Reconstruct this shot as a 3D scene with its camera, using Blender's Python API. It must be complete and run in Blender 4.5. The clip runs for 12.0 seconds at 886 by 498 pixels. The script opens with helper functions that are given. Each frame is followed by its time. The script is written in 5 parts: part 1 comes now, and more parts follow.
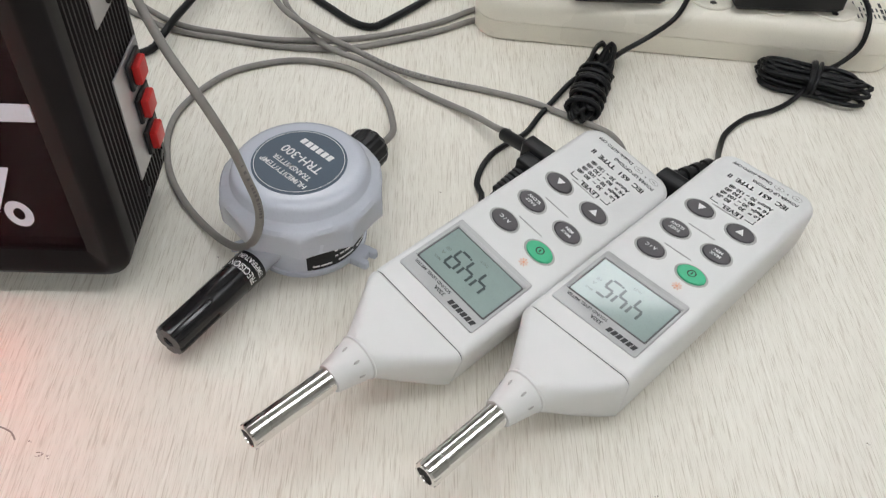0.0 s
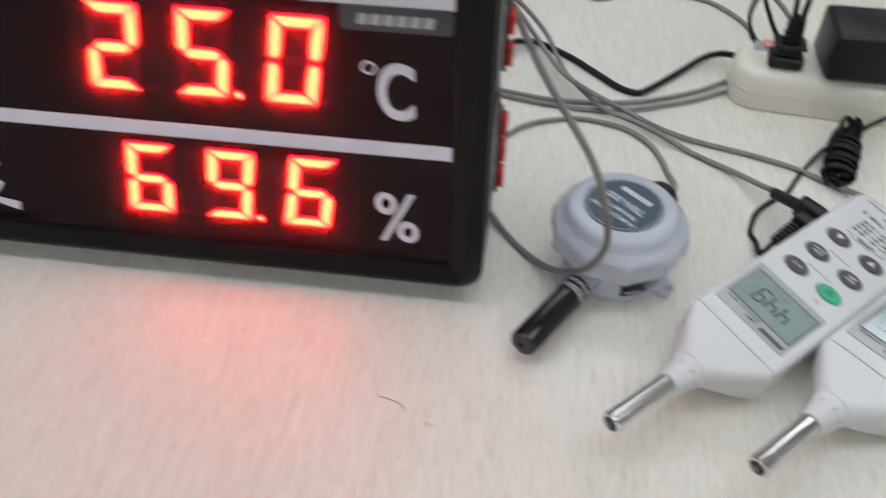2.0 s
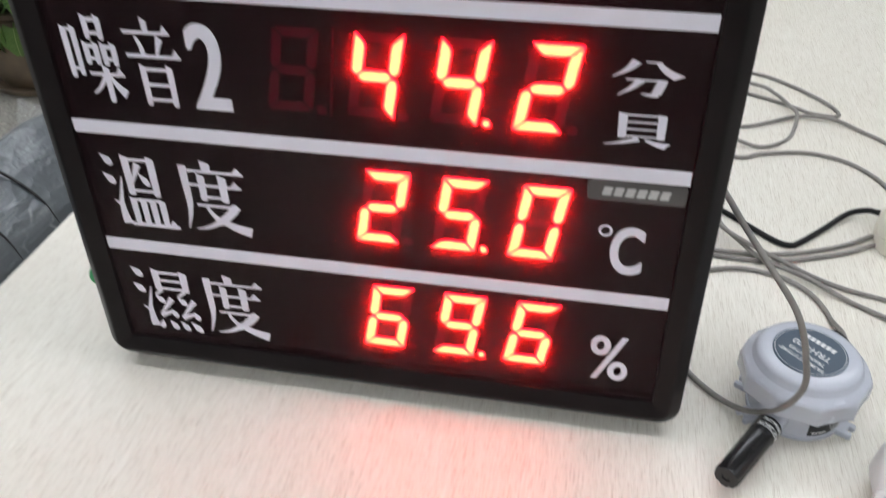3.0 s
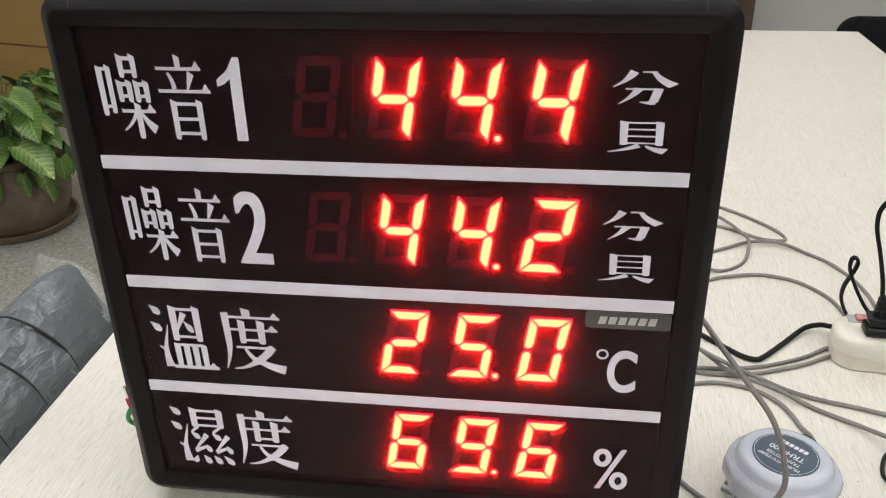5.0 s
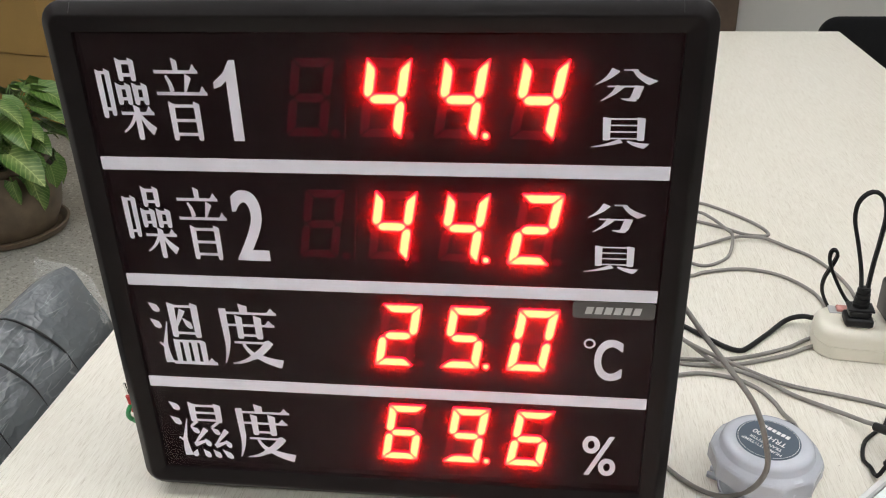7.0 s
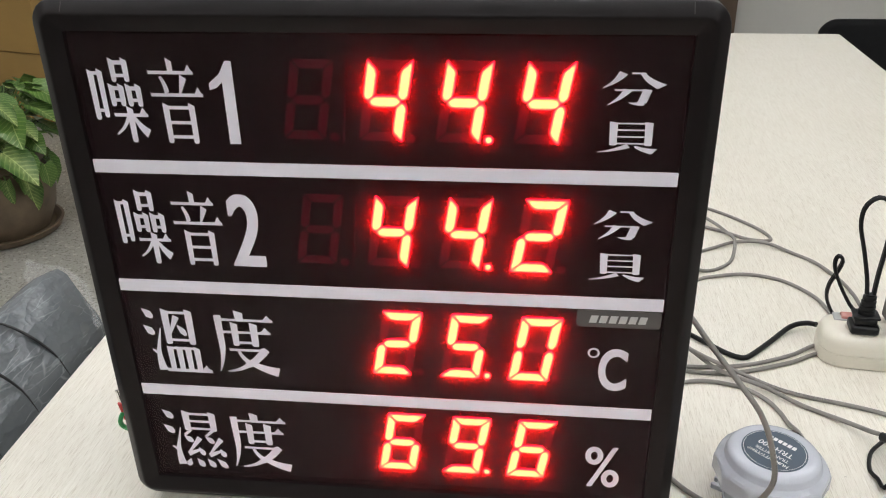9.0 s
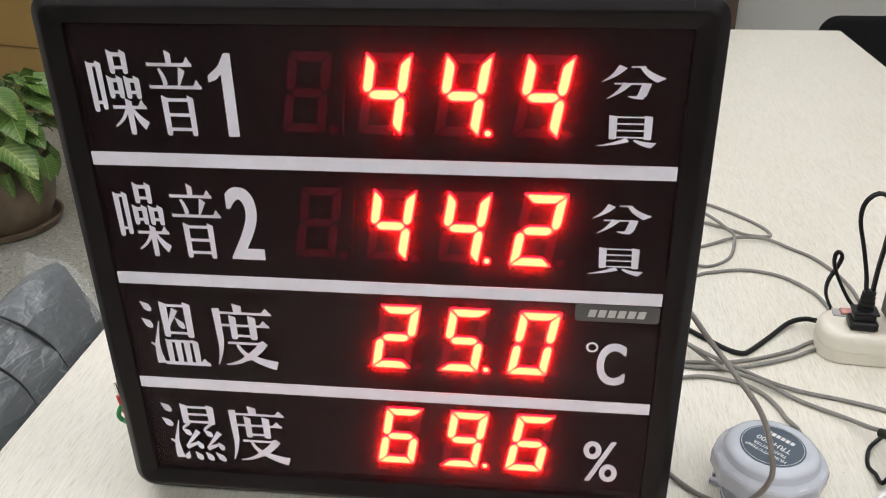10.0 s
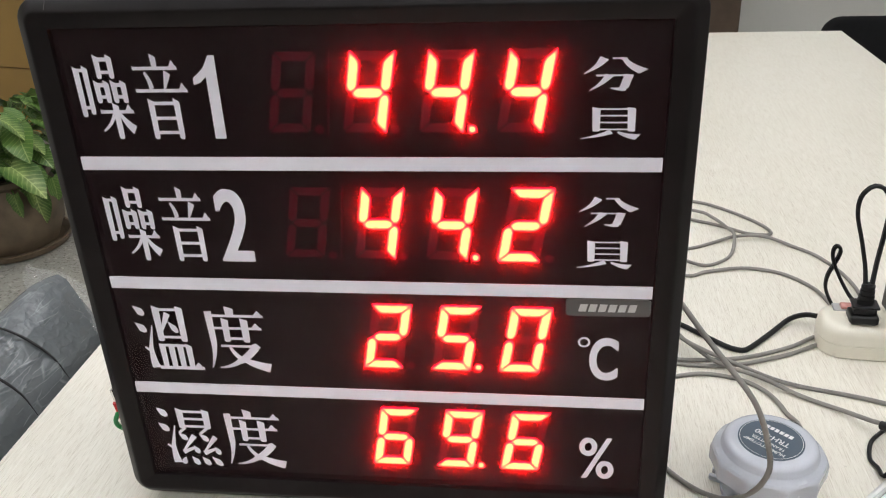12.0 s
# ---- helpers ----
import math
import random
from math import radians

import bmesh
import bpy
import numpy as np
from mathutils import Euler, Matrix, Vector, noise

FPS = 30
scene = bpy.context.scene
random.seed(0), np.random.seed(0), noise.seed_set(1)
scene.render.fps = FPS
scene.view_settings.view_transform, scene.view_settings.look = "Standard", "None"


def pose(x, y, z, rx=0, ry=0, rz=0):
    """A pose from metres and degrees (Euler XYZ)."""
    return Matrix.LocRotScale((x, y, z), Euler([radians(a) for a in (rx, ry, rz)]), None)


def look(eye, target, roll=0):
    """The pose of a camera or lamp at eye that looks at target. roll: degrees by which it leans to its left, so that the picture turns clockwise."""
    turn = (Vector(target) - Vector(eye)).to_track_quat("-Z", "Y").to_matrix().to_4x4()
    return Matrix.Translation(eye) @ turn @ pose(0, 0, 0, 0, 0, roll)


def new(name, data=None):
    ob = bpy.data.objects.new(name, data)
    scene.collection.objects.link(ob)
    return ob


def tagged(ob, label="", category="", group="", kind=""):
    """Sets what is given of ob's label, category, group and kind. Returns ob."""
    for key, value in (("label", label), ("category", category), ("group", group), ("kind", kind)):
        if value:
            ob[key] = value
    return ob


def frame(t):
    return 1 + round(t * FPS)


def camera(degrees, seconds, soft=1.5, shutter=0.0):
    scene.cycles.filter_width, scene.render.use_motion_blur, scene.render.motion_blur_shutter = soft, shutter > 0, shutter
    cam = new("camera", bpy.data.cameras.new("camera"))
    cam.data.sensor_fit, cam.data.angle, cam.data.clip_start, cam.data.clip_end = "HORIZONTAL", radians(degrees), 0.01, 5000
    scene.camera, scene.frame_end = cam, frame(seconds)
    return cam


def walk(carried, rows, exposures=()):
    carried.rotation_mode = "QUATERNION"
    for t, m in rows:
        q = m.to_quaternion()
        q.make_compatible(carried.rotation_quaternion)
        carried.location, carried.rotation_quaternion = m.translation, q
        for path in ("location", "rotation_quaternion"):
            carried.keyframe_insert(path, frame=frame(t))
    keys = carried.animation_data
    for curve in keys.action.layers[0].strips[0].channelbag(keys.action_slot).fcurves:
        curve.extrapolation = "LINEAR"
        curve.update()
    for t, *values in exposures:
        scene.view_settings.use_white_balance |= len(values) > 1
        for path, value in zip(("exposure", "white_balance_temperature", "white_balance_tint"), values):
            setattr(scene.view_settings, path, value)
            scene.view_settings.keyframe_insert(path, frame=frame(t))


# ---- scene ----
cam = camera(54.4, 12.0, soft=1.1, shutter=0.5)
PATH = [
    (0, (-0.008, 0.018, 0.383), (0.037, 1.377, -1.083), 3.0),
    (0.5, (-0.003, 0.017, 0.378), (0.037, 1.348, -1.114), 2.4),
    (1, (-0.017, 0.007, 0.382), (0.005, 1.33, -1.118), 2.8),
    (1.5, (-0.066, -0.024, 0.407), (-0.11, 1.323, -1.07), 2.4),
    (2, (-0.149, -0.071, 0.443), (-0.316, 1.355, -0.949), 1.0),
    (2.5, (-0.214, -0.112, 0.474), (-0.486, 1.398, -0.808), 0.1),
    (3, (-0.252, -0.14, 0.501), (-0.577, 1.451, -0.667), -0.7),
    (3.5, (-0.274, -0.161, 0.531), (-0.597, 1.521, -0.502), -1.3),
    (3.7, (-0.28, -0.171, 0.534), (-0.586, 1.544, -0.447), -0.9),
    (5.3, (-0.283, -0.218, 0.554), (-0.516, 1.543, -0.366), -1.4),
    (5.5, (-0.279, -0.221, 0.555), (-0.503, 1.541, -0.365), -1.5),
    (6, (-0.281, -0.234, 0.561), (-0.501, 1.535, -0.347), -1.6),
    (6.5, (-0.281, -0.234, 0.556), (-0.507, 1.534, -0.352), -1.6),
    (7, (-0.281, -0.236, 0.555), (-0.505, 1.53, -0.357), -1.6),
    (9, (-0.287, -0.22, 0.552), (-0.501, 1.547, -0.36), -1.2),
    (9.5, (-0.286, -0.218, 0.552), (-0.5, 1.547, -0.365), -1.0),
    (10, (-0.286, -0.22, 0.55), (-0.5, 1.543, -0.37), -1.0),
    (10.5, (-0.283, -0.219, 0.544), (-0.49, 1.538, -0.388), -1.2),
    (11, (-0.278, -0.222, 0.544), (-0.492, 1.539, -0.379), -1.7),
    (11.5, (-0.275, -0.225, 0.545), (-0.505, 1.554, -0.338), -2.2),
    (12, (-0.269, -0.224, 0.539), (-0.51, 1.55, -0.352), -2.6),
]
walk(cam, [(t, look(eye, target, roll)) for t, eye, target, roll in PATH],
     exposures=[(0.0, 0.04, 6500, 10), (0.5, -0.02, 6450, 10), (1.0, -0.08, 6350, 10), (1.5, -0.12, 6250, 10), (2.0, -0.12, 6150, 10), (2.5, 0.02, 6120, 10), (3.0, 0.28, 6250, 10), (3.5, 0.44, 6450, 10), (5.5, 0.36, 6680, 10), (12.0, 0.38, 6620, 10)])

# ---- world and light: a closed office under ceiling panels ----
world = bpy.data.worlds.new("world")
scene.world = world
world.use_nodes = True
world.node_tree.nodes["Background"].inputs[0].default_value = (0.8, 0.86, 1.0, 1)
world.node_tree.nodes["Background"].inputs[1].default_value = 0.3
PANEL_LIGHT = 8.35

# ---- materials ----


def node_mat(name):
    m = bpy.data.materials.new(name)
    m.use_nodes = True
    nt = m.node_tree
    return m, nt, nt.nodes["Principled BSDF"]


def noise_node(nt, scale, detail=4.0, stretch=(1, 1, 1), turn=(0, 0, 0), coord="Object"):
    tc = nt.nodes.new("ShaderNodeTexCoord")
    mp = nt.nodes.new("ShaderNodeMapping")
    mp.inputs["Scale"].default_value = stretch
    mp.inputs["Rotation"].default_value = turn
    nz = nt.nodes.new("ShaderNodeTexNoise")
    nz.inputs["Scale"].default_value = scale
    nz.inputs["Detail"].default_value = detail
    nt.links.new(tc.outputs[coord], mp.inputs["Vector"])
    nt.links.new(mp.outputs["Vector"], nz.inputs["Vector"])
    return nz


def ramp_node(nt, src, stops):
    r = nt.nodes.new("ShaderNodeValToRGB")
    el = r.color_ramp.elements
    while len(el) < len(stops):
        el.new(0.5)
    for e, (p, c) in zip(el, stops):
        e.position, e.color = p, (*c, 1)
    nt.links.new(src, r.inputs["Fac"])
    return r


def mix_node(nt, a, b, fac, mode="MIX"):
    m = nt.nodes.new("ShaderNodeMix")
    m.data_type, m.blend_type = "RGBA", mode
    for sock, v in ((m.inputs[6], a), (m.inputs[7], b), (m.inputs[0], fac)):
        if hasattr(v, "is_linked"):
            nt.links.new(v, sock)
        elif isinstance(v, tuple):
            sock.default_value = (*v, 1)
        else:
            sock.default_value = v
    return m.outputs[2]


def bump_node(nt, bs, height, strength, dist):
    b = nt.nodes.new("ShaderNodeBump")
    b.inputs["Strength"].default_value = strength
    b.inputs["Distance"].default_value = dist
    nt.links.new(height, b.inputs["Height"])
    nt.links.new(b.outputs["Normal"], bs.inputs["Normal"])


def plain(name, base, rough, metal=0.0, vary=0.12, scale=40.0, grain=900.0, bump=0.15, coat=0.0, spec=0.5):
    """A worn plain surface: blotches, fine grain, uneven gloss."""
    m, nt, bs = node_mat(name)
    big = noise_node(nt, scale, 3)
    fine = noise_node(nt, grain, 2)
    lo = tuple(c * (1 - vary) for c in base)
    hi = tuple(min(1, c * (1 + vary)) for c in base)
    col = ramp_node(nt, big.outputs["Fac"], [(0.3, lo), (0.7, hi)]).outputs["Color"]
    col = mix_node(nt, col, tuple(c * 0.85 for c in base), ramp_node(nt, fine.outputs["Fac"], [(0.55, (0, 0, 0)), (0.8, (0.5, 0.5, 0.5))]).outputs["Color"])
    nt.links.new(col, bs.inputs["Base Color"])
    rr = ramp_node(nt, big.outputs["Fac"], [(0.3, (rough * 0.85,) * 3), (0.7, (min(1, rough * 1.15),) * 3)])
    nt.links.new(rr.outputs["Color"], bs.inputs["Roughness"])
    bs.inputs["Metallic"].default_value = metal
    bs.inputs["Coat Weight"].default_value = coat
    bs.inputs["Specular IOR Level"].default_value = spec
    if bump:
        bump_node(nt, bs, fine.outputs["Fac"], bump, 0.0003)
    return m


def glow(name, color, strength):
    m, nt, bs = node_mat(name)
    bs.inputs["Base Color"].default_value = (0.3, 0.02, 0.02, 1)
    bs.inputs["Emission Color"].default_value = (*color, 1)
    bs.inputs["Emission Strength"].default_value = strength
    return m


def table_material():
    m, nt, bs = node_mat("laminate")
    base = noise_node(nt, 3.0, 4, (1, 0.4, 1))
    col = ramp_node(nt, base.outputs["Fac"], [(0.3, (0.715, 0.678, 0.590)), (0.7, (0.795, 0.766, 0.692))]).outputs["Color"]
    s1 = noise_node(nt, 1.0, 2, (1550, 58, 58), (0, 0, GRAIN))
    s2 = noise_node(nt, 1.0, 3, (460, 24, 24), (0, 0, GRAIN))
    mask1 = ramp_node(nt, s1.outputs["Fac"], [(0.55, (0, 0, 0)), (0.70, (0.68, 0.68, 0.68))]).outputs["Color"]
    mask2 = ramp_node(nt, s2.outputs["Fac"], [(0.45, (0, 0, 0)), (0.8, (0.35, 0.35, 0.35))]).outputs["Color"]
    col = mix_node(nt, col, (0.47, 0.41, 0.325), mask1)
    col = mix_node(nt, col, (0.60, 0.55, 0.46), mask2)
    s3 = noise_node(nt, 1.0, 2, (2600, 95, 95), (0, 0, GRAIN))
    col = mix_node(nt, col, (0.50, 0.455, 0.37), ramp_node(nt, s3.outputs["Fac"], [(0.53, (0, 0, 0)), (0.67, (0.40, 0.40, 0.40))]).outputs["Color"])
    light = noise_node(nt, 1.0, 2, (520, 34, 34), (0, 0, GRAIN))
    col = mix_node(nt, col, (0.86, 0.835, 0.765), ramp_node(nt, light.outputs["Fac"], [(0.54, (0, 0, 0)), (0.78, (0.5, 0.5, 0.5))]).outputs["Color"])
    nt.links.new(col, bs.inputs["Base Color"])
    rr = ramp_node(nt, s2.outputs["Fac"], [(0.3, (0.30,) * 3), (0.7, (0.42,) * 3)])
    nt.links.new(rr.outputs["Color"], bs.inputs["Roughness"])
    bump_node(nt, bs, s1.outputs["Fac"], 0.12, 0.0003)
    return m


def terrazzo_material():
    m, nt, bs = node_mat("terrazzo")
    big = noise_node(nt, 1.2, 3)
    chips = noise_node(nt, 150.0, 3)
    chips2 = noise_node(nt, 60.0, 2)
    col = ramp_node(nt, big.outputs["Fac"], [(0.3, (0.315, 0.305, 0.270)), (0.7, (0.385, 0.375, 0.335))]).outputs["Color"]
    col = mix_node(nt, col, (0.16, 0.15, 0.125), ramp_node(nt, chips.outputs["Fac"], [(0.57, (0, 0, 0)), (0.63, (1, 1, 1))]).outputs["Color"])
    col = mix_node(nt, col, (0.50, 0.485, 0.44), ramp_node(nt, chips2.outputs["Fac"], [(0.6, (0, 0, 0)), (0.66, (1, 1, 1))]).outputs["Color"])
    nt.links.new(col, bs.inputs["Base Color"])
    bs.inputs["Roughness"].default_value = 0.35
    return m


def math_node(nt, op, x, y=0.0):
    n = nt.nodes.new("ShaderNodeMath")
    n.operation = op
    for sock, v in zip(n.inputs, (x, y)):
        if hasattr(v, "is_linked"):
            nt.links.new(v, sock)
        else:
            sock.default_value = v
    return n.outputs[0]


def wrap_material():
    """Dark cloth under creased clear film; the film's crease glints are painted into the colour."""
    m, nt, bs = node_mat("plastic_wrapped_cloth")

    def facets(scale, stretch, turn, bend, feature):
        tc = nt.nodes.new("ShaderNodeTexCoord")
        n = nt.nodes.new("ShaderNodeTexNoise")
        n.inputs["Scale"].default_value = scale * 0.7
        nt.links.new(tc.outputs["Object"], n.inputs["Vector"])
        mv = nt.nodes.new("ShaderNodeVectorMath")
        mv.operation = "MULTIPLY_ADD"
        mv.inputs[1].default_value = (bend, bend, bend)
        nt.links.new(n.outputs["Color"], mv.inputs[0])
        nt.links.new(tc.outputs["Object"], mv.inputs[2])
        mp = nt.nodes.new("ShaderNodeMapping")
        mp.inputs["Scale"].default_value = stretch
        mp.inputs["Rotation"].default_value = turn
        nt.links.new(mv.outputs[0], mp.inputs["Vector"])
        v = nt.nodes.new("ShaderNodeTexVoronoi")
        v.feature = feature
        v.inputs["Scale"].default_value = scale
        nt.links.new(mp.outputs["Vector"], v.inputs["Vector"])
        return v.outputs["Distance"]

    big = facets(24.0, (1, 0.45, 1), (0.3, 0.5, 0.6), 0.04, "F1")
    fine = facets(75.0, (1, 0.28, 1), (0.8, 0.2, 1.0), 0.02, "F1")
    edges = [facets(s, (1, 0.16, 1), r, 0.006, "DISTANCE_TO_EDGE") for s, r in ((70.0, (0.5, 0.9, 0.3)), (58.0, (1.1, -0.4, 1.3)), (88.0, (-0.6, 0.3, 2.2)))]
    tall = math_node(nt, "ADD", big, math_node(nt, "MULTIPLY", fine, 0.6))
    n2 = noise_node(nt, 7.0, 4)
    col = ramp_node(nt, n2.outputs["Fac"], [(0.3, (0.075, 0.085, 0.093)), (0.7, (0.150, 0.164, 0.176))]).outputs["Color"]
    # pale lines along the creases: highlights of the film, put into the base colour
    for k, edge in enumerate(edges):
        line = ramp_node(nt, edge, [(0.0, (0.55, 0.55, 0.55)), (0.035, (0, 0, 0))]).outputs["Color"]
        glint_spots = noise_node(nt, 19.0 + 4 * k, 2, (1, 1, 1), (0.4 * k, 0.7 * k, k))
        some = ramp_node(nt, glint_spots.outputs["Fac"], [(0.50, (0, 0, 0)), (0.62, (1, 1, 1))]).outputs["Color"]
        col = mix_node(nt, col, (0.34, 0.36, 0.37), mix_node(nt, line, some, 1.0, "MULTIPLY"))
    nt.links.new(col, bs.inputs["Base Color"])
    bs.inputs["Roughness"].default_value = 0.55
    bs.inputs["Specular IOR Level"].default_value = 0.2
    bs.inputs["Coat Weight"].default_value = 0.8
    bs.inputs["Coat Roughness"].default_value = 0.24
    b = nt.nodes.new("ShaderNodeBump")
    b.inputs["Strength"].default_value = 0.65
    b.inputs["Distance"].default_value = 0.006
    nt.links.new(tall, b.inputs["Height"])
    nt.links.new(b.outputs["Normal"], bs.inputs["Normal"])
    nt.links.new(b.outputs["Normal"], bs.inputs["Coat Normal"])
    return m


def leaf_material():
    """Broad green leaf, paler along the midrib and between the side veins; x runs along the leaf, y across."""
    m, nt, bs = node_mat("leaf")
    info = nt.nodes.new("ShaderNodeObjectInfo")
    tc = nt.nodes.new("ShaderNodeTexCoord")
    xyz = nt.nodes.new("ShaderNodeSeparateXYZ")
    nt.links.new(tc.outputs["Object"], xyz.inputs[0])
    across = math_node(nt, "ABSOLUTE", xyz.outputs["Y"])
    n = noise_node(nt, 5.0, 4)
    run = math_node(nt, "SUBTRACT", xyz.outputs["X"], math_node(nt, "MULTIPLY", across, 0.9))
    run = math_node(nt, "ADD", run, math_node(nt, "MULTIPLY", n.outputs["Fac"], 0.10))
    wave = math_node(nt, "SINE", math_node(nt, "MULTIPLY", run, 52.0))
    soft = math_node(nt, "ADD", math_node(nt, "MULTIPLY", wave, 0.10), math_node(nt, "MULTIPLY", n.outputs["Fac"], 0.9))
    inner = ramp_node(nt, across, [(0.03, (1, 1, 1)), (0.26, (0, 0, 0))]).outputs["Color"]
    some = ramp_node(nt, info.outputs["Random"], [(0.15, (0.05, 0.05, 0.05)), (0.75, (1, 1, 1))]).outputs["Color"]
    pale = mix_node(nt, inner, some, 1.0, "MULTIPLY")
    pale = mix_node(nt, pale, soft, 1.0, "MULTIPLY")
    vein = math_node(nt, "MULTIPLY", math_node(nt, "POWER", math_node(nt, "MAXIMUM", wave, 0.0), 9.0), 0.30)
    rib = math_node(nt, "MULTIPLY", math_node(nt, "LESS_THAN", across, 0.012), 0.45)
    pale = mix_node(nt, pale, math_node(nt, "MAXIMUM", vein, rib), 1.0, "ADD")
    col = ramp_node(nt, n.outputs["Fac"], [(0.3, (0.026, 0.082, 0.015)), (0.7, (0.072, 0.170, 0.030))]).outputs["Color"]
    young = ramp_node(nt, info.outputs["Random"], [(0.0, (0.6, 0.6, 0.6)), (0.45, (0.0, 0.0, 0.0)), (1.0, (0.5, 0.5, 0.5))]).outputs["Color"]
    col = mix_node(nt, col, (0.125, 0.235, 0.045), young)
    col = mix_node(nt, col, (0.48, 0.58, 0.22), pale)
    nt.links.new(col, bs.inputs["Base Color"])
    bs.inputs["Roughness"].default_value = 0.36
    bump_node(nt, bs, wave, 0.12, 0.004)
    return m


def smoked_acrylic(name, haze, film, tint=(1.0, 0.93, 0.93, 1)):
    """A dark clear sheet with a little haze in it."""
    m, nt, bs = node_mat(name)
    nt.nodes.remove(bs)
    out = nt.nodes["Material Output"]
    tr = nt.nodes.new("ShaderNodeBsdfTransparent")
    tr.inputs["Color"].default_value = tint
    hz = nt.nodes.new("ShaderNodeBsdfTranslucent")
    hz.inputs["Color"].default_value = (0.85, 0.12, 0.30, 1)
    gl = nt.nodes.new("ShaderNodeBsdfGlossy")
    gl.inputs["Roughness"].default_value = 0.28
    df = nt.nodes.new("ShaderNodeBsdfDiffuse")
    df.inputs["Color"].default_value = (0.0265, 0.0135, 0.0165, 1)
    m1, m2, m3 = (nt.nodes.new("ShaderNodeMixShader") for _ in range(3))
    m1.inputs[0].default_value, m2.inputs[0].default_value, m3.inputs[0].default_value = haze, film, 0.012 if film else 0.0
    nt.links.new(tr.outputs[0], m1.inputs[1])
    nt.links.new(hz.outputs[0], m1.inputs[2])
    nt.links.new(m1.outputs[0], m2.inputs[1])
    nt.links.new(df.outputs[0], m2.inputs[2])
    nt.links.new(m2.outputs[0], m3.inputs[1])
    nt.links.new(gl.outputs[0], m3.inputs[2])
    nt.links.new(m3.outputs[0], out.inputs["Surface"])
    return m


def clear_film():
    m, nt, bs = node_mat("clear_film")
    bs.inputs["Base Color"].default_value = (0.92, 0.94, 0.95, 1)
    bs.inputs["Roughness"].default_value = 0.15
    bs.inputs["Alpha"].default_value = 0.13
    n = noise_node(nt, 22.0, 6)
    bump_node(nt, bs, n.outputs["Fac"], 0.9, 0.012)
    return m


GRAIN = 0.0
M_TABLE = table_material()
M_FLOOR = terrazzo_material()
M_WALL = plain("wall_paint", (0.74, 0.73, 0.69), 0.7, vary=0.03, scale=2.0, grain=300.0)
M_CEIL = plain("ceiling_paint", (0.78, 0.78, 0.76), 0.8, vary=0.03, scale=2.0, grain=200.0)
M_PANEL = glow("light_diffuser", (0.975, 1.0, 1.03), PANEL_LIGHT)
M_TRIM = plain("white_trim", (0.7, 0.7, 0.68), 0.5)
M_CASE = plain("black_aluminium", (0.0096, 0.0076, 0.0081), 0.40, vary=0.2, scale=30.0, spec=0.16)
M_FACE = plain("black_backing", (0.006, 0.0045, 0.0045), 0.6, vary=0.15, scale=14.0, bump=0.0, spec=0.1)
M_SMOKE = smoked_acrylic("smoked_acrylic", 0.022, 0.3)
# haze for an added sheet that spreads a red halo, in place of lens bloom
M_LENS = smoked_acrylic("added_halo_sheet", 0.11, 0.0, (1, 1, 1, 1))
M_WHITE = plain("white_vinyl", (0.84, 0.83, 0.92), 0.55, vary=0.03)
M_GHOST = plain("unlit_segment_and_edge_glint", (0.34, 0.004, 0.040), 0.5, bump=0.0)
M_RED = glow("lit_segment_edge", (1.0, 0.0005, 0.022), 9.0)
M_MID = glow("lit_segment_slope", (1.0, 0.014, 0.018), 16.0)
M_WARM = glow("lit_segment_inner", (1.0, 0.055, 0.020), 22.0)
M_HOT = glow("lit_segment_core", (1.0, 0.115, 0.034), 28.0)
M_PLATE = plain("brushed_plate", (0.55, 0.54, 0.54), 0.35, metal=0.6, vary=0.1)
M_BADGE = plain("grey_badge", (0.085, 0.08, 0.078), 0.35, vary=0.1)
M_BADGE_INK = plain("silver_ink", (0.55, 0.55, 0.55), 0.4)
M_REDCAP = plain("red_plastic", (0.62, 0.02, 0.02), 0.35)
M_BLACK = plain("black_plastic", (0.010, 0.010, 0.011), 0.36, vary=0.2, spec=0.35)
M_BLACKGLOSS = plain("gloss_black_plastic", (0.010, 0.010, 0.011), 0.18, vary=0.2, bump=0.05)
M_RUBBER = plain("black_cord", (0.0065, 0.0065, 0.0072), 0.36, vary=0.25, scale=120.0, spec=0.25)
M_GREYCABLE = plain("grey_cable", (0.232, 0.217, 0.200), 0.5, vary=0.1, scale=120.0)
M_METER = plain("light_grey_abs", (0.685, 0.685, 0.674), 0.42, vary=0.03, scale=25.0, grain=2500.0, bump=0.1)
M_BEZEL = plain("silver_bezel", (0.44, 0.445, 0.445), 0.32, metal=0.2, vary=0.05)
M_LCD = plain("lcd_glass", (0.28, 0.355, 0.335), 0.08, vary=0.04, scale=60.0, bump=0.0, spec=0.5)
M_LCDINK = plain("lcd_segment", (0.085, 0.105, 0.105), 0.12, bump=0.0)
M_LCDFAINT = plain("lcd_faint", (0.20, 0.235, 0.22), 0.12, bump=0.0)
M_BTN = plain("dark_rubber", (0.085, 0.08, 0.085), 0.5, vary=0.1)
M_CABLEINK = plain("faded_cable_print", (0.13, 0.125, 0.12), 0.5, bump=0.0)
M_GREEN = plain("green_rubber", (0.055, 0.46, 0.24), 0.42, vary=0.08)
M_INK = plain("black_print", (0.035, 0.035, 0.037), 0.6, bump=0.0)
M_INKWHITE = plain("white_print", (0.72, 0.72, 0.72), 0.5, bump=0.0)
M_ORANGE = plain("orange_print", (0.72, 0.30, 0.14), 0.5, bump=0.0)
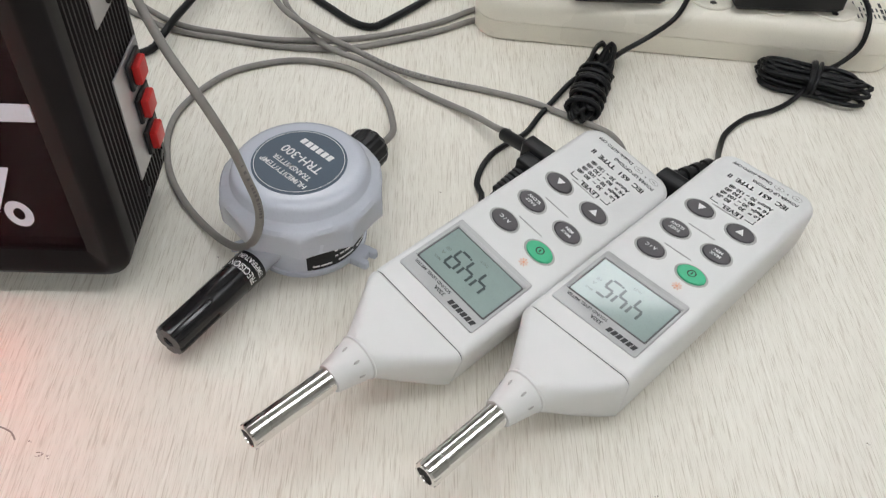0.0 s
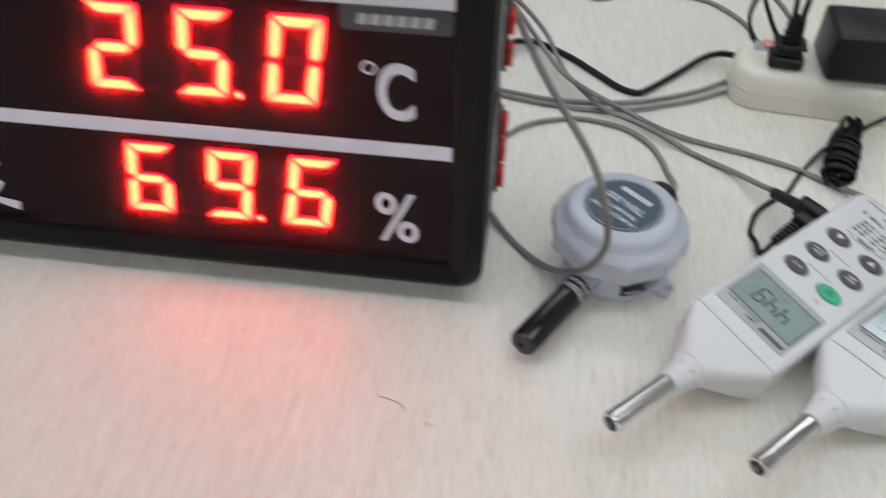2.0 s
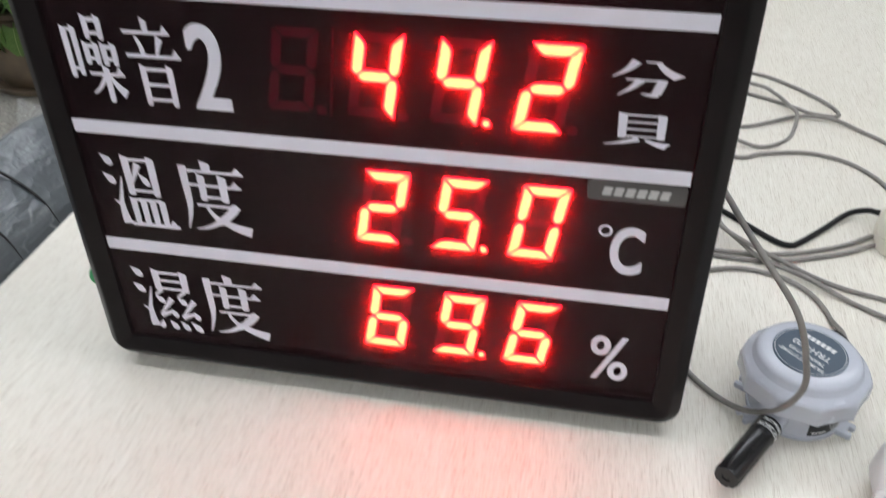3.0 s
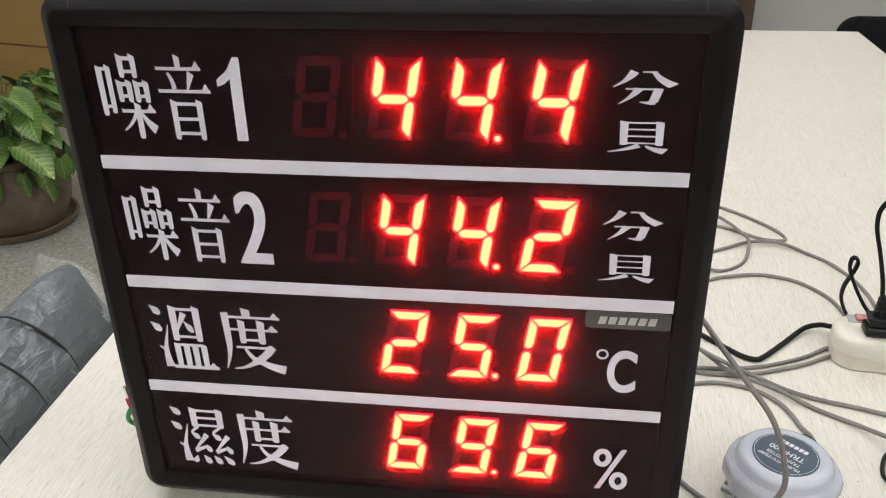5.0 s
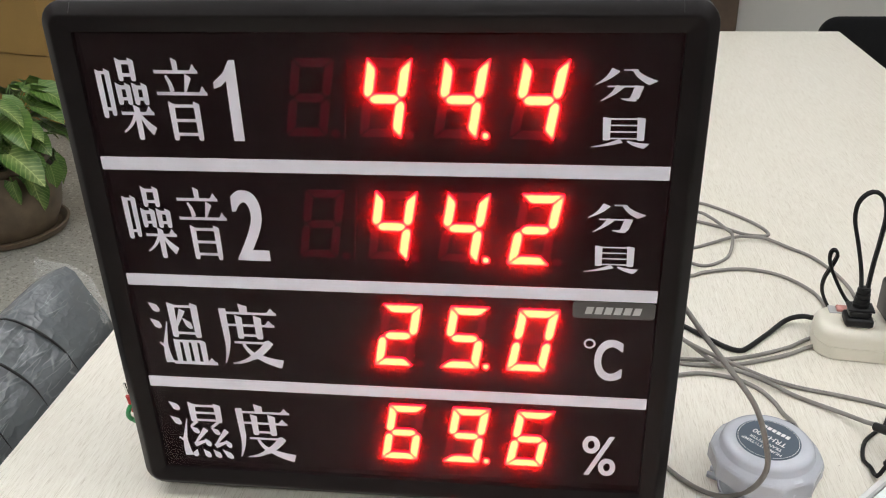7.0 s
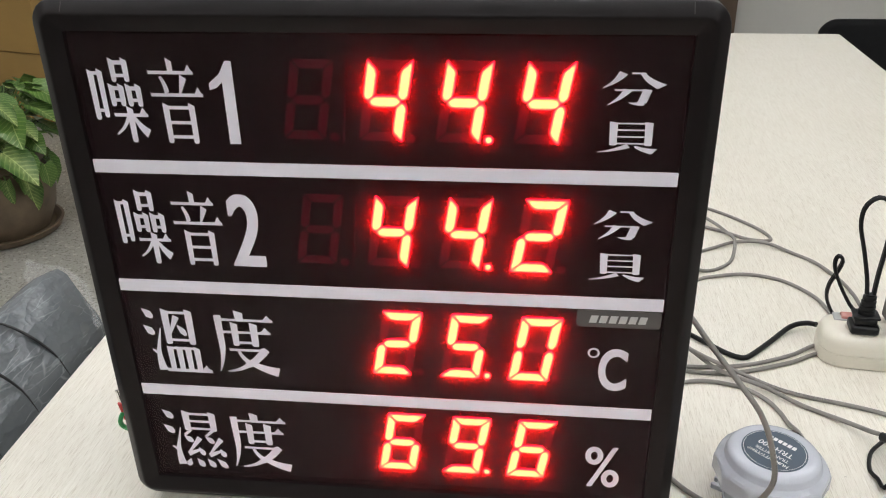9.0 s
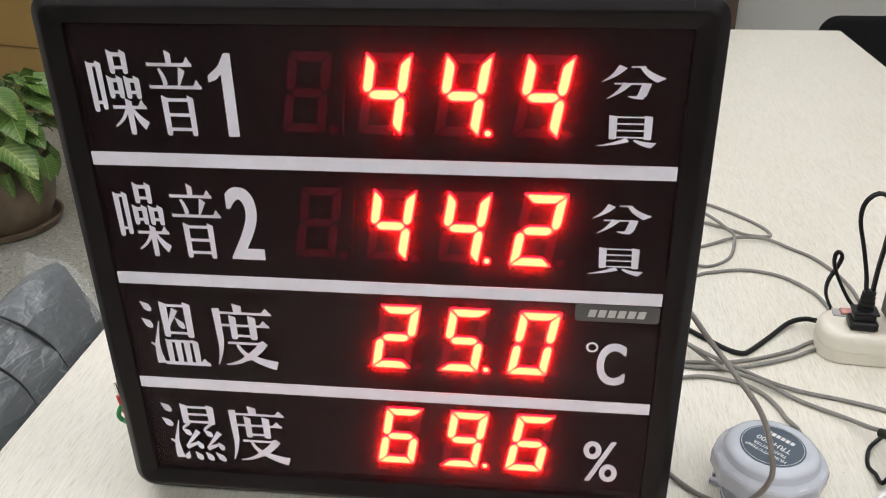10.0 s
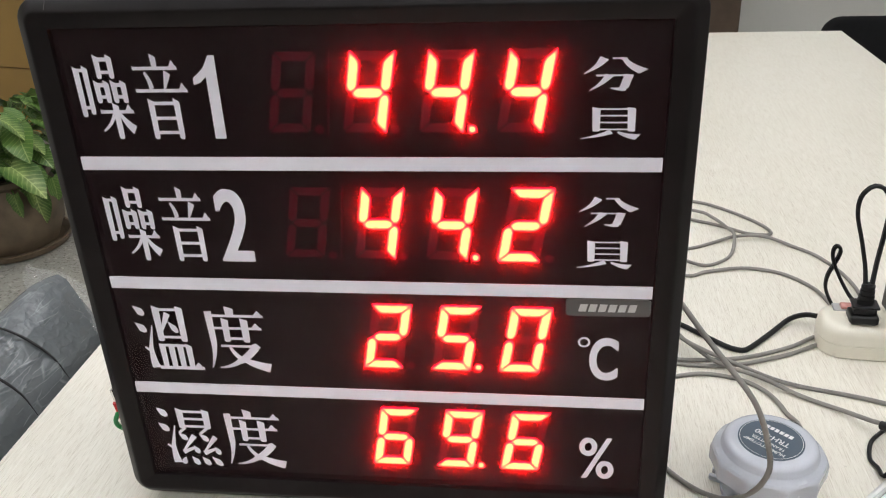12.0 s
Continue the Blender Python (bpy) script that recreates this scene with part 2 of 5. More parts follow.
# darker grey painted as the shade of shallow recesses; also the printed symbols' grey
M_GROOVE = plain("recess_shade_and_print_grey", (0.40, 0.395, 0.38), 0.5)
M_CHROME = plain("chrome", (0.80, 0.79, 0.77), 0.13, metal=1.0, vary=0.02, bump=0.0)
M_TRH = plain("pale_blue_grey_abs", (0.53, 0.555, 0.62), 0.24, vary=0.03, scale=30.0, coat=0.25)
M_NAVY = plain("slate_blue_label", (0.055, 0.085, 0.12), 0.4, vary=0.06)
M_STRIP = plain("cream_plastic", (0.78, 0.74, 0.635), 0.28, vary=0.05, scale=18.0)
M_SLOT = plain("dark_slot", (0.02, 0.018, 0.016), 0.6)
M_NEON = plain("pink_rocker", (0.65, 0.30, 0.27), 0.25)
M_BLUE = plain("blue_sticker", (0.03, 0.16, 0.48), 0.4)
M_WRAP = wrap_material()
M_FILM = clear_film()
M_LEAF = leaf_material()
M_STEM = plain("stem", (0.11, 0.2, 0.05), 0.5)
M_POT = plain("brown_glazed_clay", (0.13, 0.095, 0.062), 0.45, vary=0.35, scale=12.0, grain=150.0, bump=0.5)
M_SOIL = plain("soil", (0.045, 0.032, 0.02), 0.95, vary=0.4, scale=60.0, bump=0.8)
M_CARD = plain("tan_cardboard", (0.36, 0.22, 0.07), 0.75, vary=0.1, scale=4.0, grain=220.0)
M_WOOD = plain("dark_wood", (0.10, 0.068, 0.048), 0.5, vary=0.3, scale=9.0, grain=160.0)
M_MESH = plain("black_fabric", (0.0085, 0.0085, 0.0092), 0.8, vary=0.3, scale=60.0, grain=1200.0, bump=0.5, spec=0.12)
M_GREENWIRE = plain("green_wire", (0.02, 0.30, 0.09), 0.45)
M_REDWIRE = plain("red_clip", (0.55, 0.03, 0.03), 0.4)
M_GOLD = plain("gold_foil", (0.75, 0.45, 0.10), 0.3, metal=0.8)
M_SCRATCH = plain("grey_scuff", (0.33, 0.29, 0.25), 0.7, bump=0.0)

# ---- mesh helpers ----


def finish(name, bm, material, parent=None, label="", smooth=40, at=None):
    me = bpy.data.meshes.new(name)
    bmesh.ops.recalc_face_normals(bm, faces=bm.faces)
    if smooth:
        lim = radians(smooth)
        for f in bm.faces:
            f.smooth = True
        for e in bm.edges:
            e.smooth = len(e.link_faces) == 2 and e.calc_face_angle(0) < lim
    bm.to_mesh(me)
    bm.free()
    for mm in (material if isinstance(material, (list, tuple)) else [material]):
        me.materials.append(mm)
    ob = new(name, me)
    if parent is not None:
        ob.parent = parent
    if at is not None:
        ob.matrix_basis = at
    if label:
        tagged(ob, label)
    return ob


def part(name, bm, material, parent, label="", smooth=40, at=None):
    return finish(name, bm, material, parent, label, smooth, at)


def share(name, mesh_ob, parent, at):
    ob = new(name, mesh_ob.data)
    ob.parent = parent
    ob.matrix_basis = at
    return ob


def empty(name, m, label, category, group="", kind=""):
    ob = new(name)
    ob.empty_display_size = 0.02
    ob.matrix_basis = m
    return tagged(ob, label, category, group, kind)


def ring_faces(bm, a, b):
    n = len(a)
    for i in range(n):
        bm.faces.new((a[i], a[(i + 1) % n], b[(i + 1) % n], b[i]))


def stack(bm, rings, cap0=True, cap1=True, mat=None):
    """Joins rings of points, one after another, into a closed skin."""
    vs = [[bm.verts.new(p) for p in r] for r in rings]
    for a, b in zip(vs[:-1], vs[1:]):
        ring_faces(bm, a, b)
    if cap0:
        bm.faces.new(vs[0][::-1])
    if cap1:
        bm.faces.new(vs[-1])
    return bm


def rrect(hx, hy, r, seg=5, cx=0.0, cy=0.0):
    r = min(r, hx * 0.999, hy * 0.999)
    out = []
    for sx, sy, a0 in ((1, 1, 0), (-1, 1, 90), (-1, -1, 180), (1, -1, 270)):
        for k in range(seg + 1):
            a = radians(a0 + 90 * k / seg)
            out.append((cx + sx * (hx - r) + r * math.cos(a), cy + sy * (hy - r) + r * math.sin(a)))
    return out


def slab(hx, hy, r, z0, z1, edge=0.0, seg=5, cx=0.0, cy=0.0, bm=None, foot=0.0):
    """A rounded plate with softened upper (and lower) edges."""
    bm = bm or bmesh.new()
    rings = []
    if foot:
        rings.append([(x, y, z0) for x, y in rrect(hx - foot, hy - foot, max(r - foot, 0.0002), seg, cx, cy)])
        rings.append([(x, y, z0 + foot) for x, y in rrect(hx, hy, r, seg, cx, cy)])
    else:
        rings.append([(x, y, z0) for x, y in rrect(hx, hy, r, seg, cx, cy)])
    if edge:
        for k in range(4):
            a = radians(90 * k / 3)
            d = edge * (1 - math.cos(a))
            rings.append([(x, y, z1 - edge + edge * math.sin(a)) for x, y in rrect(hx - d, hy - d, max(r - d, 0.0002), seg, cx, cy)])
    else:
        rings.append([(x, y, z1) for x, y in rrect(hx, hy, r, seg, cx, cy)])
    return stack(bm, rings)


def box(lo, hi, r=0.0, bm=None):
    cx, cy = (lo[0] + hi[0]) / 2, (lo[1] + hi[1]) / 2
    hx, hy = (hi[0] - lo[0]) / 2, (hi[1] - lo[1]) / 2
    e = min(r, (hi[2] - lo[2]) / 2.1)
    return slab(hx, hy, max(r, 0.0002), lo[2], hi[2], e, 3 if r else 1, cx, cy, bm, e)


def lathe(profile, n=40, shape=None, bm=None):
    """Turns (radius, height) pairs about z; shape(a, r, z) may bend the radius."""
    bm = bm or bmesh.new()
    rings = []
    for r, z in profile:
        ring = []
        for k in range(n):
            a = 2 * math.pi * k / n
            q = shape(a, r, z) if shape else r
            ring.append((q * math.cos(a), q * math.sin(a), z))
        rings.append(ring)
    return stack(bm, rings)


def smooth_line(pts, step=0.004, closed=False):
    """A Catmull-Rom line through the points, in even steps."""
    p = [Vector(q) for q in pts]
    if closed:
        p = [p[-1]] + p + [p[0], p[1]]
    else:
        p = [p[0] * 2 - p[1]] + p + [p[-1] * 2 - p[-2]]
    out = []
    for i in range(1, len(p) - 2):
        a, b, c, d = p[i - 1], p[i], p[i + 1], p[i + 2]
        n = max(2, int((c - b).length / step))
        for k in range(n):
            t = k / n
            out.append(0.5 * ((2 * b) + (c - a) * t + (2 * a - 5 * b + 4 * c - d) * t * t + (3 * b - a - 3 * c + d) * t ** 3))
    out.append(p[-2].copy())
    return out


def tube(pts, r, sides=10, step=0.004, bm=None, smooth=True, flat=1.0, taper=None):
    """A cord along the points."""
    bm = bm or bmesh.new()
    line = smooth_line(pts, step) if smooth else [Vector(q) for q in pts]
    up = Vector((0, 0, 1))
    rings = []
    side = None
    for i, p in enumerate(line):
        d = (line[min(i + 1, len(line) - 1)] - line[max(i - 1, 0)]).normalized()
        if side is None:
            side = d.cross(up)
            if side.length < 0.1:
                side = d.cross(Vector((0, 1, 0)))
        side = (side - d * side.dot(d)).normalized()
        n = side.cross(d)
        rr = r if taper is None else r * taper(i / (len(line) - 1))
        rings.append([p + (side * math.cos(a) * flat + n * math.sin(a)) * rr for a in (2 * math.pi * k / sides for k in range(sides))])
    return stack(bm, rings)


def moved(bm, m):
    bmesh.ops.transform(bm, matrix=m, verts=bm.verts)
    return bm


def join(*bms):
    """Several pieces of one part in one mesh."""
    out = bmesh.new()
    for b in bms:
        me = bpy.data.meshes.new("tmp")
        b.to_mesh(me)
        b.free()
        out.from_mesh(me)
        bpy.data.meshes.remove(me)
    return out


def glyphs(body, depth=0.0002, weight=0.0, spread=0.0, layers=1, fine=3):
    """Letters of the built-in font as a mesh of height about 1, lying in x and y. spread thickens the upright strokes alone."""
    cu = bpy.data.curves.new("letters", "FONT")
    cu.body, cu.resolution_u, cu.offset = body, fine, weight
    ob = new("letters", cu)
    bpy.context.view_layer.update()
    me = bpy.data.meshes.new_from_object(ob.evaluated_get(bpy.context.evaluated_depsgraph_get()))
    bm = bmesh.new()
    for k in range(layers):
        o = 0 if layers == 1 else spread * (k / (layers - 1) - 0.5)
        n0 = len(bm.verts)
        bm.from_mesh(me)
        bm.verts.ensure_lookup_table()
        for v in bm.verts[n0:]:
            v.co.x += o
            v.co.z += 0.004 * k
    bpy.data.objects.remove(ob)
    bpy.data.curves.remove(cu)
    bpy.data.meshes.remove(me)
    return bm


def fit_glyphs(bm, x0, y0, x1, y1, keep=False):
    """Scales flat letters into a rectangle; keep: by height alone, from the left."""
    xs = [v.co.x for v in bm.verts]
    ys = [v.co.y for v in bm.verts]
    sx, sy = (x1 - x0) / (max(xs) - min(xs)), (y1 - y0) / (max(ys) - min(ys))
    if keep:
        sx = sy
    for v in bm.verts:
        v.co = Vector((x0 + (v.co.x - min(xs)) * sx, y0 + (v.co.y - min(ys)) * sy, v.co.z * 0.02))
    return bm


def line_glyphs(body, cx, cy, h, width=None, weight=0.013):
    """One line of letters of capital height h about (cx, cy); width squeezes it."""
    bm = glyphs(body, weight=weight)
    xs = [v.co.x for v in bm.verts]
    s = h / 0.70
    w = (max(xs) - min(xs)) * s
    k = (width / w) if width else 1
    mid = (max(xs) + min(xs)) / 2
    for v in bm.verts:
        v.co = Vector((cx + (v.co.x - mid) * s * k, cy + v.co.y * s - h / 2, v.co.z * 0.001))
    return bm


def bars(rects, z=0.0):
    """Plain printed bars."""
    bm = bmesh.new()
    for x0, y0, x1, y1 in rects:
        bm.faces.new([bm.verts.new(p) for p in ((x0, y0, z), (x1, y0, z), (x1, y1, z), (x0, y1, z))])
    return bm

# ---- the room: z = 0 is the table's top, the floor lies 0.75 m under it ----
FLOOR, CEILING = -0.75, 1.95
X0, X1, Y0, Y1 = -3.5, 3.0, -3.0, 4.085


def setting(name, lo, hi, material, label, category):
    return tagged(finish(name, box(lo, hi), material, smooth=0), label, category, "", "structure")


setting("floor", (X0 - 0.15, Y0 - 0.15, FLOOR - 0.1), (X1 + 0.15, Y1 + 0.15, FLOOR), M_FLOOR, "grey speckled terrazzo office floor", "floor")
setting("ceiling", (X0 - 0.15, Y0 - 0.15, CEILING), (X1 + 0.15, Y1 + 0.15, CEILING + 0.1), M_CEIL, "plain white office ceiling", "ceiling")
setting("wall_north", (X0, Y1, FLOOR), (X1, Y1 + 0.15, CEILING), M_WALL, "plain off-white painted wall", "wall")
setting("wall_south", (X0, Y0 - 0.15, FLOOR), (X1, Y0, CEILING), M_WALL, "plain off-white painted wall", "wall")
setting("wall_east", (X1, Y0 - 0.15, FLOOR), (X1 + 0.15, Y1 + 0.15, CEILING), M_WALL, "plain off-white painted wall", "wall")
setting("wall_west", (X0 - 0.15, Y0 - 0.15, FLOOR), (X0, Y1 + 0.15, CEILING), M_WALL, "plain off-white painted wall", "wall")


def ceiling_light(x, y):
    e = empty("ceiling_light", pose(x, y, CEILING), "white ceiling panel light, switched on", "ceiling light", "ceiling lights")
    fr = join(box((-0.62, -0.17, -0.05), (-0.60, 0.17, 0)), box((0.60, -0.17, -0.05), (0.62, 0.17, 0)), box((-0.60, -0.17, -0.05), (0.60, -0.15, 0)), box((-0.60, 0.15, -0.05), (0.60, 0.17, 0)))
    part("frame", fr, M_TRIM, e, smooth=0)
    part("diffuser", box((-0.598, -0.148, -0.045), (0.598, 0.148, -0.02)), M_PANEL, e, smooth=0)


for lx in (-1.85, -0.35, 1.05):
    for ly in (-1.4, 0.30, 1.98):
        ceiling_light(lx, ly)

# ---- the table ----
TX0, TX1, TY0, TY1 = -0.794, 0.490, -0.10, 2.165


def table():
    e = empty("table", pose(0, 0, FLOOR), "cream laminate office table with fine grey grain", "table")
    part("tabletop", box((TX0, TY0, 0.72), (TX1, TY1, 0.75), 0.002), M_TABLE, e, smooth=0)
    for x in (TX0 + 0.08, TX1 - 0.08):
        for y in (TY0 + 0.08, TY1 - 0.08):
            part("leg", box((x - 0.025, y - 0.025, 0), (x + 0.025, y + 0.025, 0.72), 0.004), M_TRIM, e)


table()

# scuffs on the laminate
rng = random.Random(4)


def scuff(x, y, w, n):
    bm = bmesh.new()
    for k in range(n):
        px, py = x + rng.gauss(0, w), y + rng.gauss(0, w * 0.5)
        r = rng.uniform(0.0002, 0.0005)
        a0 = rng.uniform(0, 6)
        bm.faces.new([bm.verts.new((px + r * rng.uniform(0.5, 1.8) * math.cos(a0 + a), py + r * math.sin(a0 + a), 0.0003)) for a in (0, 1.1, 2.2, 3.2, 4.2, 5.3)])
    tagged(finish("scuff_mark", bm, M_SCRATCH, smooth=0), "small dark grey scuff on the laminate tabletop", "scuff mark", "scuff marks")


for sx, sy, w, n in ((-0.1908, 0.2280, 0.003, 16), (-0.1998, 0.2361, 0.001, 4), (-0.0261, 0.1804, 0.0008, 3), (0.0014, 0.4224, 0.0005, 3), (0.1375, 0.1966, 0.0012, 6), (0.1071, 0.2137, 0.0005, 2), (0.2216, 0.2451, 0.0006, 3), (-0.1293, 0.3611, 0.0005, 2)):
    scuff(sx, sy, w, n)
arc = tube([(-0.2249, 0.2456, 0.0001), (-0.2169, 0.2439, 0.0002), (-0.2099, 0.2408, 0.0002), (-0.2068, 0.2367, 0.0001)], 0.0003, 6, 0.002, flat=1.6)
tagged(finish("scuff_mark", arc, M_SCRATCH), "thin curved grey scratch on the laminate tabletop", "scuff mark", "scuff marks")

# ---- the LED board ----
BX0, BX1, BF, BB, BH = -0.633, -0.170, 0.331, 0.430, 0.443
FACE_Y = 0.3375
BEHIND = 0.0075
SEG_W, DIG_W, DIG_H, SLANT = 0.0078, 0.0317, 0.0588, math.tan(radians(10.0))
SEGMENTS = {"0": "abcdef", "1": "bc", "2": "abged", "3": "abgcd", "4": "fgbc", "5": "afgcd", "6": "afgedc", "7": "abc", "8": "abcdefg", "9": "abcdfg", " ": ""}


def on_face(x, z, d=0.0):
    """A pose on the board's face: x along it, y up, z towards the viewer."""
    return pose(x, FACE_Y - d, z, 90, 0, 0)


def segment_outline(s):
    """The outline of one of the seven segments, upright, about the digit's middle."""
    w, h, t = DIG_W / 2, DIG_H / 2, SEG_W
    if s == "g":
        return [(-w + t / 2, 0), (-w + t, -t / 2), (w - t, -t / 2), (w - t / 2, 0), (w - t, t / 2), (-w + t, t / 2)]
    if s in "ad":
        k = 1 if s == "a" else -1
        p = [(-w, h * k), (-w + t, (h - t) * k), (w - t, (h - t) * k), (w, h * k)]
        return p if k > 0 else p[::-1]
    kx, ky = (1 if s in "bc" else -1), (1 if s in "bf" else -1)
    p = [(w * kx, h * ky), ((w - t) * kx, (h - t) * ky), ((w - t) * kx, t / 2 * ky), ((w - t / 2) * kx, 0.0), (w * kx, t * 0.45 * ky)]
    return p if kx * ky > 0 else p[::-1]


def inset(p, d):
    """A convex outline moved inwards by d."""
    out = []
    n = len(p)
    for i in range(n):
        a, q, c = Vector(p[i - 1]), Vector(p[i]), Vector(p[(i + 1) % n])
        e0, e1 = (q - a).normalized(), (c - q).normalized()
        n0, n1 = Vector((-e0.y, e0.x)), Vector((-e1.y, e1.x))
        m = (n0 + n1)
        k = d / max(0.25, 0.5 * m.length_squared)
        out.append(tuple(q + m * k))
    return out


def rounded(p, r):
    """A convex outline with its corners cut to short curves."""
    out = []
    for i in range(len(p)):
        u, q, w = Vector(p[i - 1]), Vector(p[i]), Vector(p[(i + 1) % len(p)])
        s, t = q + (u - q).normalized() * min(r, (u - q).length * 0.45), q + (w - q).normalized() * min(r, (w - q).length * 0.45)
        for k in (0.0, 0.33, 0.67, 1.0):
            out.append(tuple(s * (1 - k) ** 2 + q * 2 * k * (1 - k) + t * k * k))
    return out


def segment_mesh(s, lit):
    bm = bmesh.new()
    lean = lambda p, z: [(x + y * SLANT, y, z) for x, y in p]
    base = segment_outline(s)
    if sum(p[0] * q[1] - q[0] * p[1] for p, q in zip(base, base[1:] + base[:1])) < 0:
        base = base[::-1]
    if lit:
        o, m, i, c = (rounded(inset(base, d), r) for d, r in ((-0.0003, 0.0026), (0.0, 0.0025), (0.0005, 0.0022), (0.0012, 0.0017)))
        stack(bm, [lean(o, 0.0), lean(o, 0.0010), lean(m, 0.0013)], True, False)
        vm, vi = [bm.verts.new(p) for p in lean(m, 0.0013)], [bm.verts.new(p) for p in lean(i, 0.0015)]
        for k in range(len(vm)):
            bm.faces.new((vm[k - 1], vm[k], vi[k], vi[k - 1])).material_index = 1
        vc = [bm.verts.new(p) for p in lean(c, 0.0016)]
        for k in range(len(vi)):
            bm.faces.new((vi[k - 1], vi[k], vc[k], vc[k - 1])).material_index = 2
        bm.faces.new(vc).material_index = 3
    else:
        o = rounded(inset(base, 0.0007), 0.0012)
        stack(bm, [lean(o, 0.0), lean(o, 0.0003)])
    return bm


def brush(body):
    """A character in a bold printed style: thin level strokes, heavy upright ones, in a box of 1 by 1."""
    bm = bmesh.new()
    count = [0]

    def poly(*p):
        count[0] += 1
        bm.faces.new([bm.verts.new((x, y, 0.0015 * count[0])) for x, y in p])

    def level(x0, x1, y, serif=True, t=0.020):
        poly((x0, y - t), (x1, y - t), (x1, y + t), (x0, y + t))
        if serif:
            poly((x1 - 0.16, y + t * 0.6), (x1 + 0.01, y - t), (x1 - 0.085, y + 0.095))
            poly((x0, y - t), (x0 + 0.05, y - t), (x0 - 0.01, y + t * 1.9))

    def upright(x, y1, y0, w=0.105):
        poly((x - w / 2, y0 + 0.02), (x - w / 4, y0), (x + w / 3, y0), (x + w / 2, y0 + 0.03), (x + w / 2, y1 - 0.025), (x - w / 2 - 0.015, y1 + 0.015))

    def sweep(x0, y0, x1, y1, w0, w1, bend=0.0):
        d = Vector((x1 - x0, y1 - y0))
        n = Vector((-d.y, d.x)).normalized()
        left, right = [], []
        for k in range(7):
            t = k / 6
            c = Vector((x0, y0)) + d * t + n * bend * math.sin(math.pi * t)
            w = (w0 + (w1 - w0) * t) / 2
            left.append(tuple(c + n * w))
            right.append(tuple(c - n * w))
        for k in range(6):
            poly(left[k], left[k + 1], right[k + 1], right[k])

    def drop(x0, y0, x1, y1, w):
        d = Vector((x1 - x0, y1 - y0))
        n = Vector((-d.y, d.x)).normalized() * w / 2
        c, e = Vector((x0, y0)) + d * 0.65, Vector((x1, y1))
        poly((x0, y0), tuple(c - n), tuple(e - n * 0.6), tuple(e + d * 0.10), tuple(e + n * 0.6), tuple(c + n))

    def mouth(x0, x1, y0, y1):
        upright(x0 + 0.05, y1, y0, 0.095)
        upright(x1 - 0.05, y1, y0, 0.095)
        level(x0 + 0.04, x1 - 0.04, y1 - 0.045, False, 0.024)
        level(x0 + 0.04, x1 - 0.04, y0 + 0.075, False, 0.020)

    def water():
        drop(0.02, 1.0, 0.17, 0.87, 0.12)
        drop(0.0, 0.74, 0.15, 0.61, 0.12)
        sweep(0.27, 0.70, 0.18, 0.33, 0.015, 0.07)
        sweep(0.19, 0.36, 0.21, 0.03, 0.06, 0.14, -0.015)
        sweep(0.09, 0.36, 0.19, 0.29, 0.03, 0.05)

    if body == "音":
        upright(0.43, 1.0, 0.83, 0.10)
        level(0.0, 0.86, 0.845)
        sweep(0.21, 0.80, 0.31, 0.60, 0.045, 0.10, 0.02)
        sweep(0.66, 0.80, 0.56, 0.59, 0.13, 0.03)
        level(0.0, 1.0, 0.585)
        upright(0.25, 0.48, 0.0, 0.105)
        upright(0.75, 0.48, 0.0, 0.105)
        for y in (0.435, 0.255, 0.08):
            level(0.27, 0.73, y, False)
    elif body == "噪":
        upright(0.055, 0.86, 0.27, 0.10)
        upright(0.225, 0.87, 0.30, 0.09)
        level(0.05, 0.22, 0.83, False)
        level(0.05, 0.22, 0.385, False)
        mouth(0.43, 0.77, 0.73, 1.0)
        mouth(0.35, 0.63, 0.44, 0.70)
        mouth(0.67, 0.95, 0.44, 0.70)
        level(0.37, 1.0, 0.335)
        upright(0.68, 0.43, 0.0, 0.105)
        sweep(0.65, 0.34, 0.36, 0.10, 0.07, 0.025, 0.03)
        sweep(0.71, 0.34, 0.97, 0.11, 0.04, 0.13, -0.02)
    elif body == "溫":
        water()
        upright(0.39, 1.0, 0.46, 0.10)
        upright(0.76, 1.0, 0.46, 0.10)
        level(0.39, 0.76, 0.955, False)
        level(0.39, 0.76, 0.53, False)
        sweep(0.56, 0.90, 0.41, 0.60, 0.10, 0.03)
        drop(0.54, 0.78, 0.67, 0.62, 0.10)
        level(0.36, 0.80, 0.40, False)
        for x in (0.385, 0.53, 0.67, 0.81):
            upright(x, 0.42, 0.04, 0.085)
        level(0.28, 1.0, 0.045, True, 0.026)
    elif body == "濕":
        water()
        upright(0.40, 1.0, 0.66, 0.10)
        upright(0.82, 0.99, 0.66, 0.10)
        for y in (0.955, 0.83, 0.70):
            level(0.40, 0.82, y, False)
        for x in (0.31, 0.66):
            sweep(x + 0.14, 0.68, x + 0.02, 0.58, 0.05, 0.04)
            drop(x + 0.0, 0.58, x + 0.13, 0.47, 0.10)
            sweep(x + 0.26, 0.54, x + 0.05, 0.28, 0.09, 0.03)
            sweep(x + 0.03, 0.24, x + 0.24, 0.33, 0.08, 0.04)
            drop(x + 0.22, 0.37, x + 0.29, 0.24, 0.10)
        drop(0.37, 0.17, 0.32, 0.04, 0.10)
        drop(0.47, 0.18, 0.57, 0.04, 0.11)
        drop(0.64, 0.18, 0.75, 0.04, 0.11)
        drop(0.80, 0.19, 0.95, 0.04, 0.11)
    elif body == "度":
        upright(0.45, 1.0, 0.85, 0.13)
        level(0.10, 0.98, 0.86)
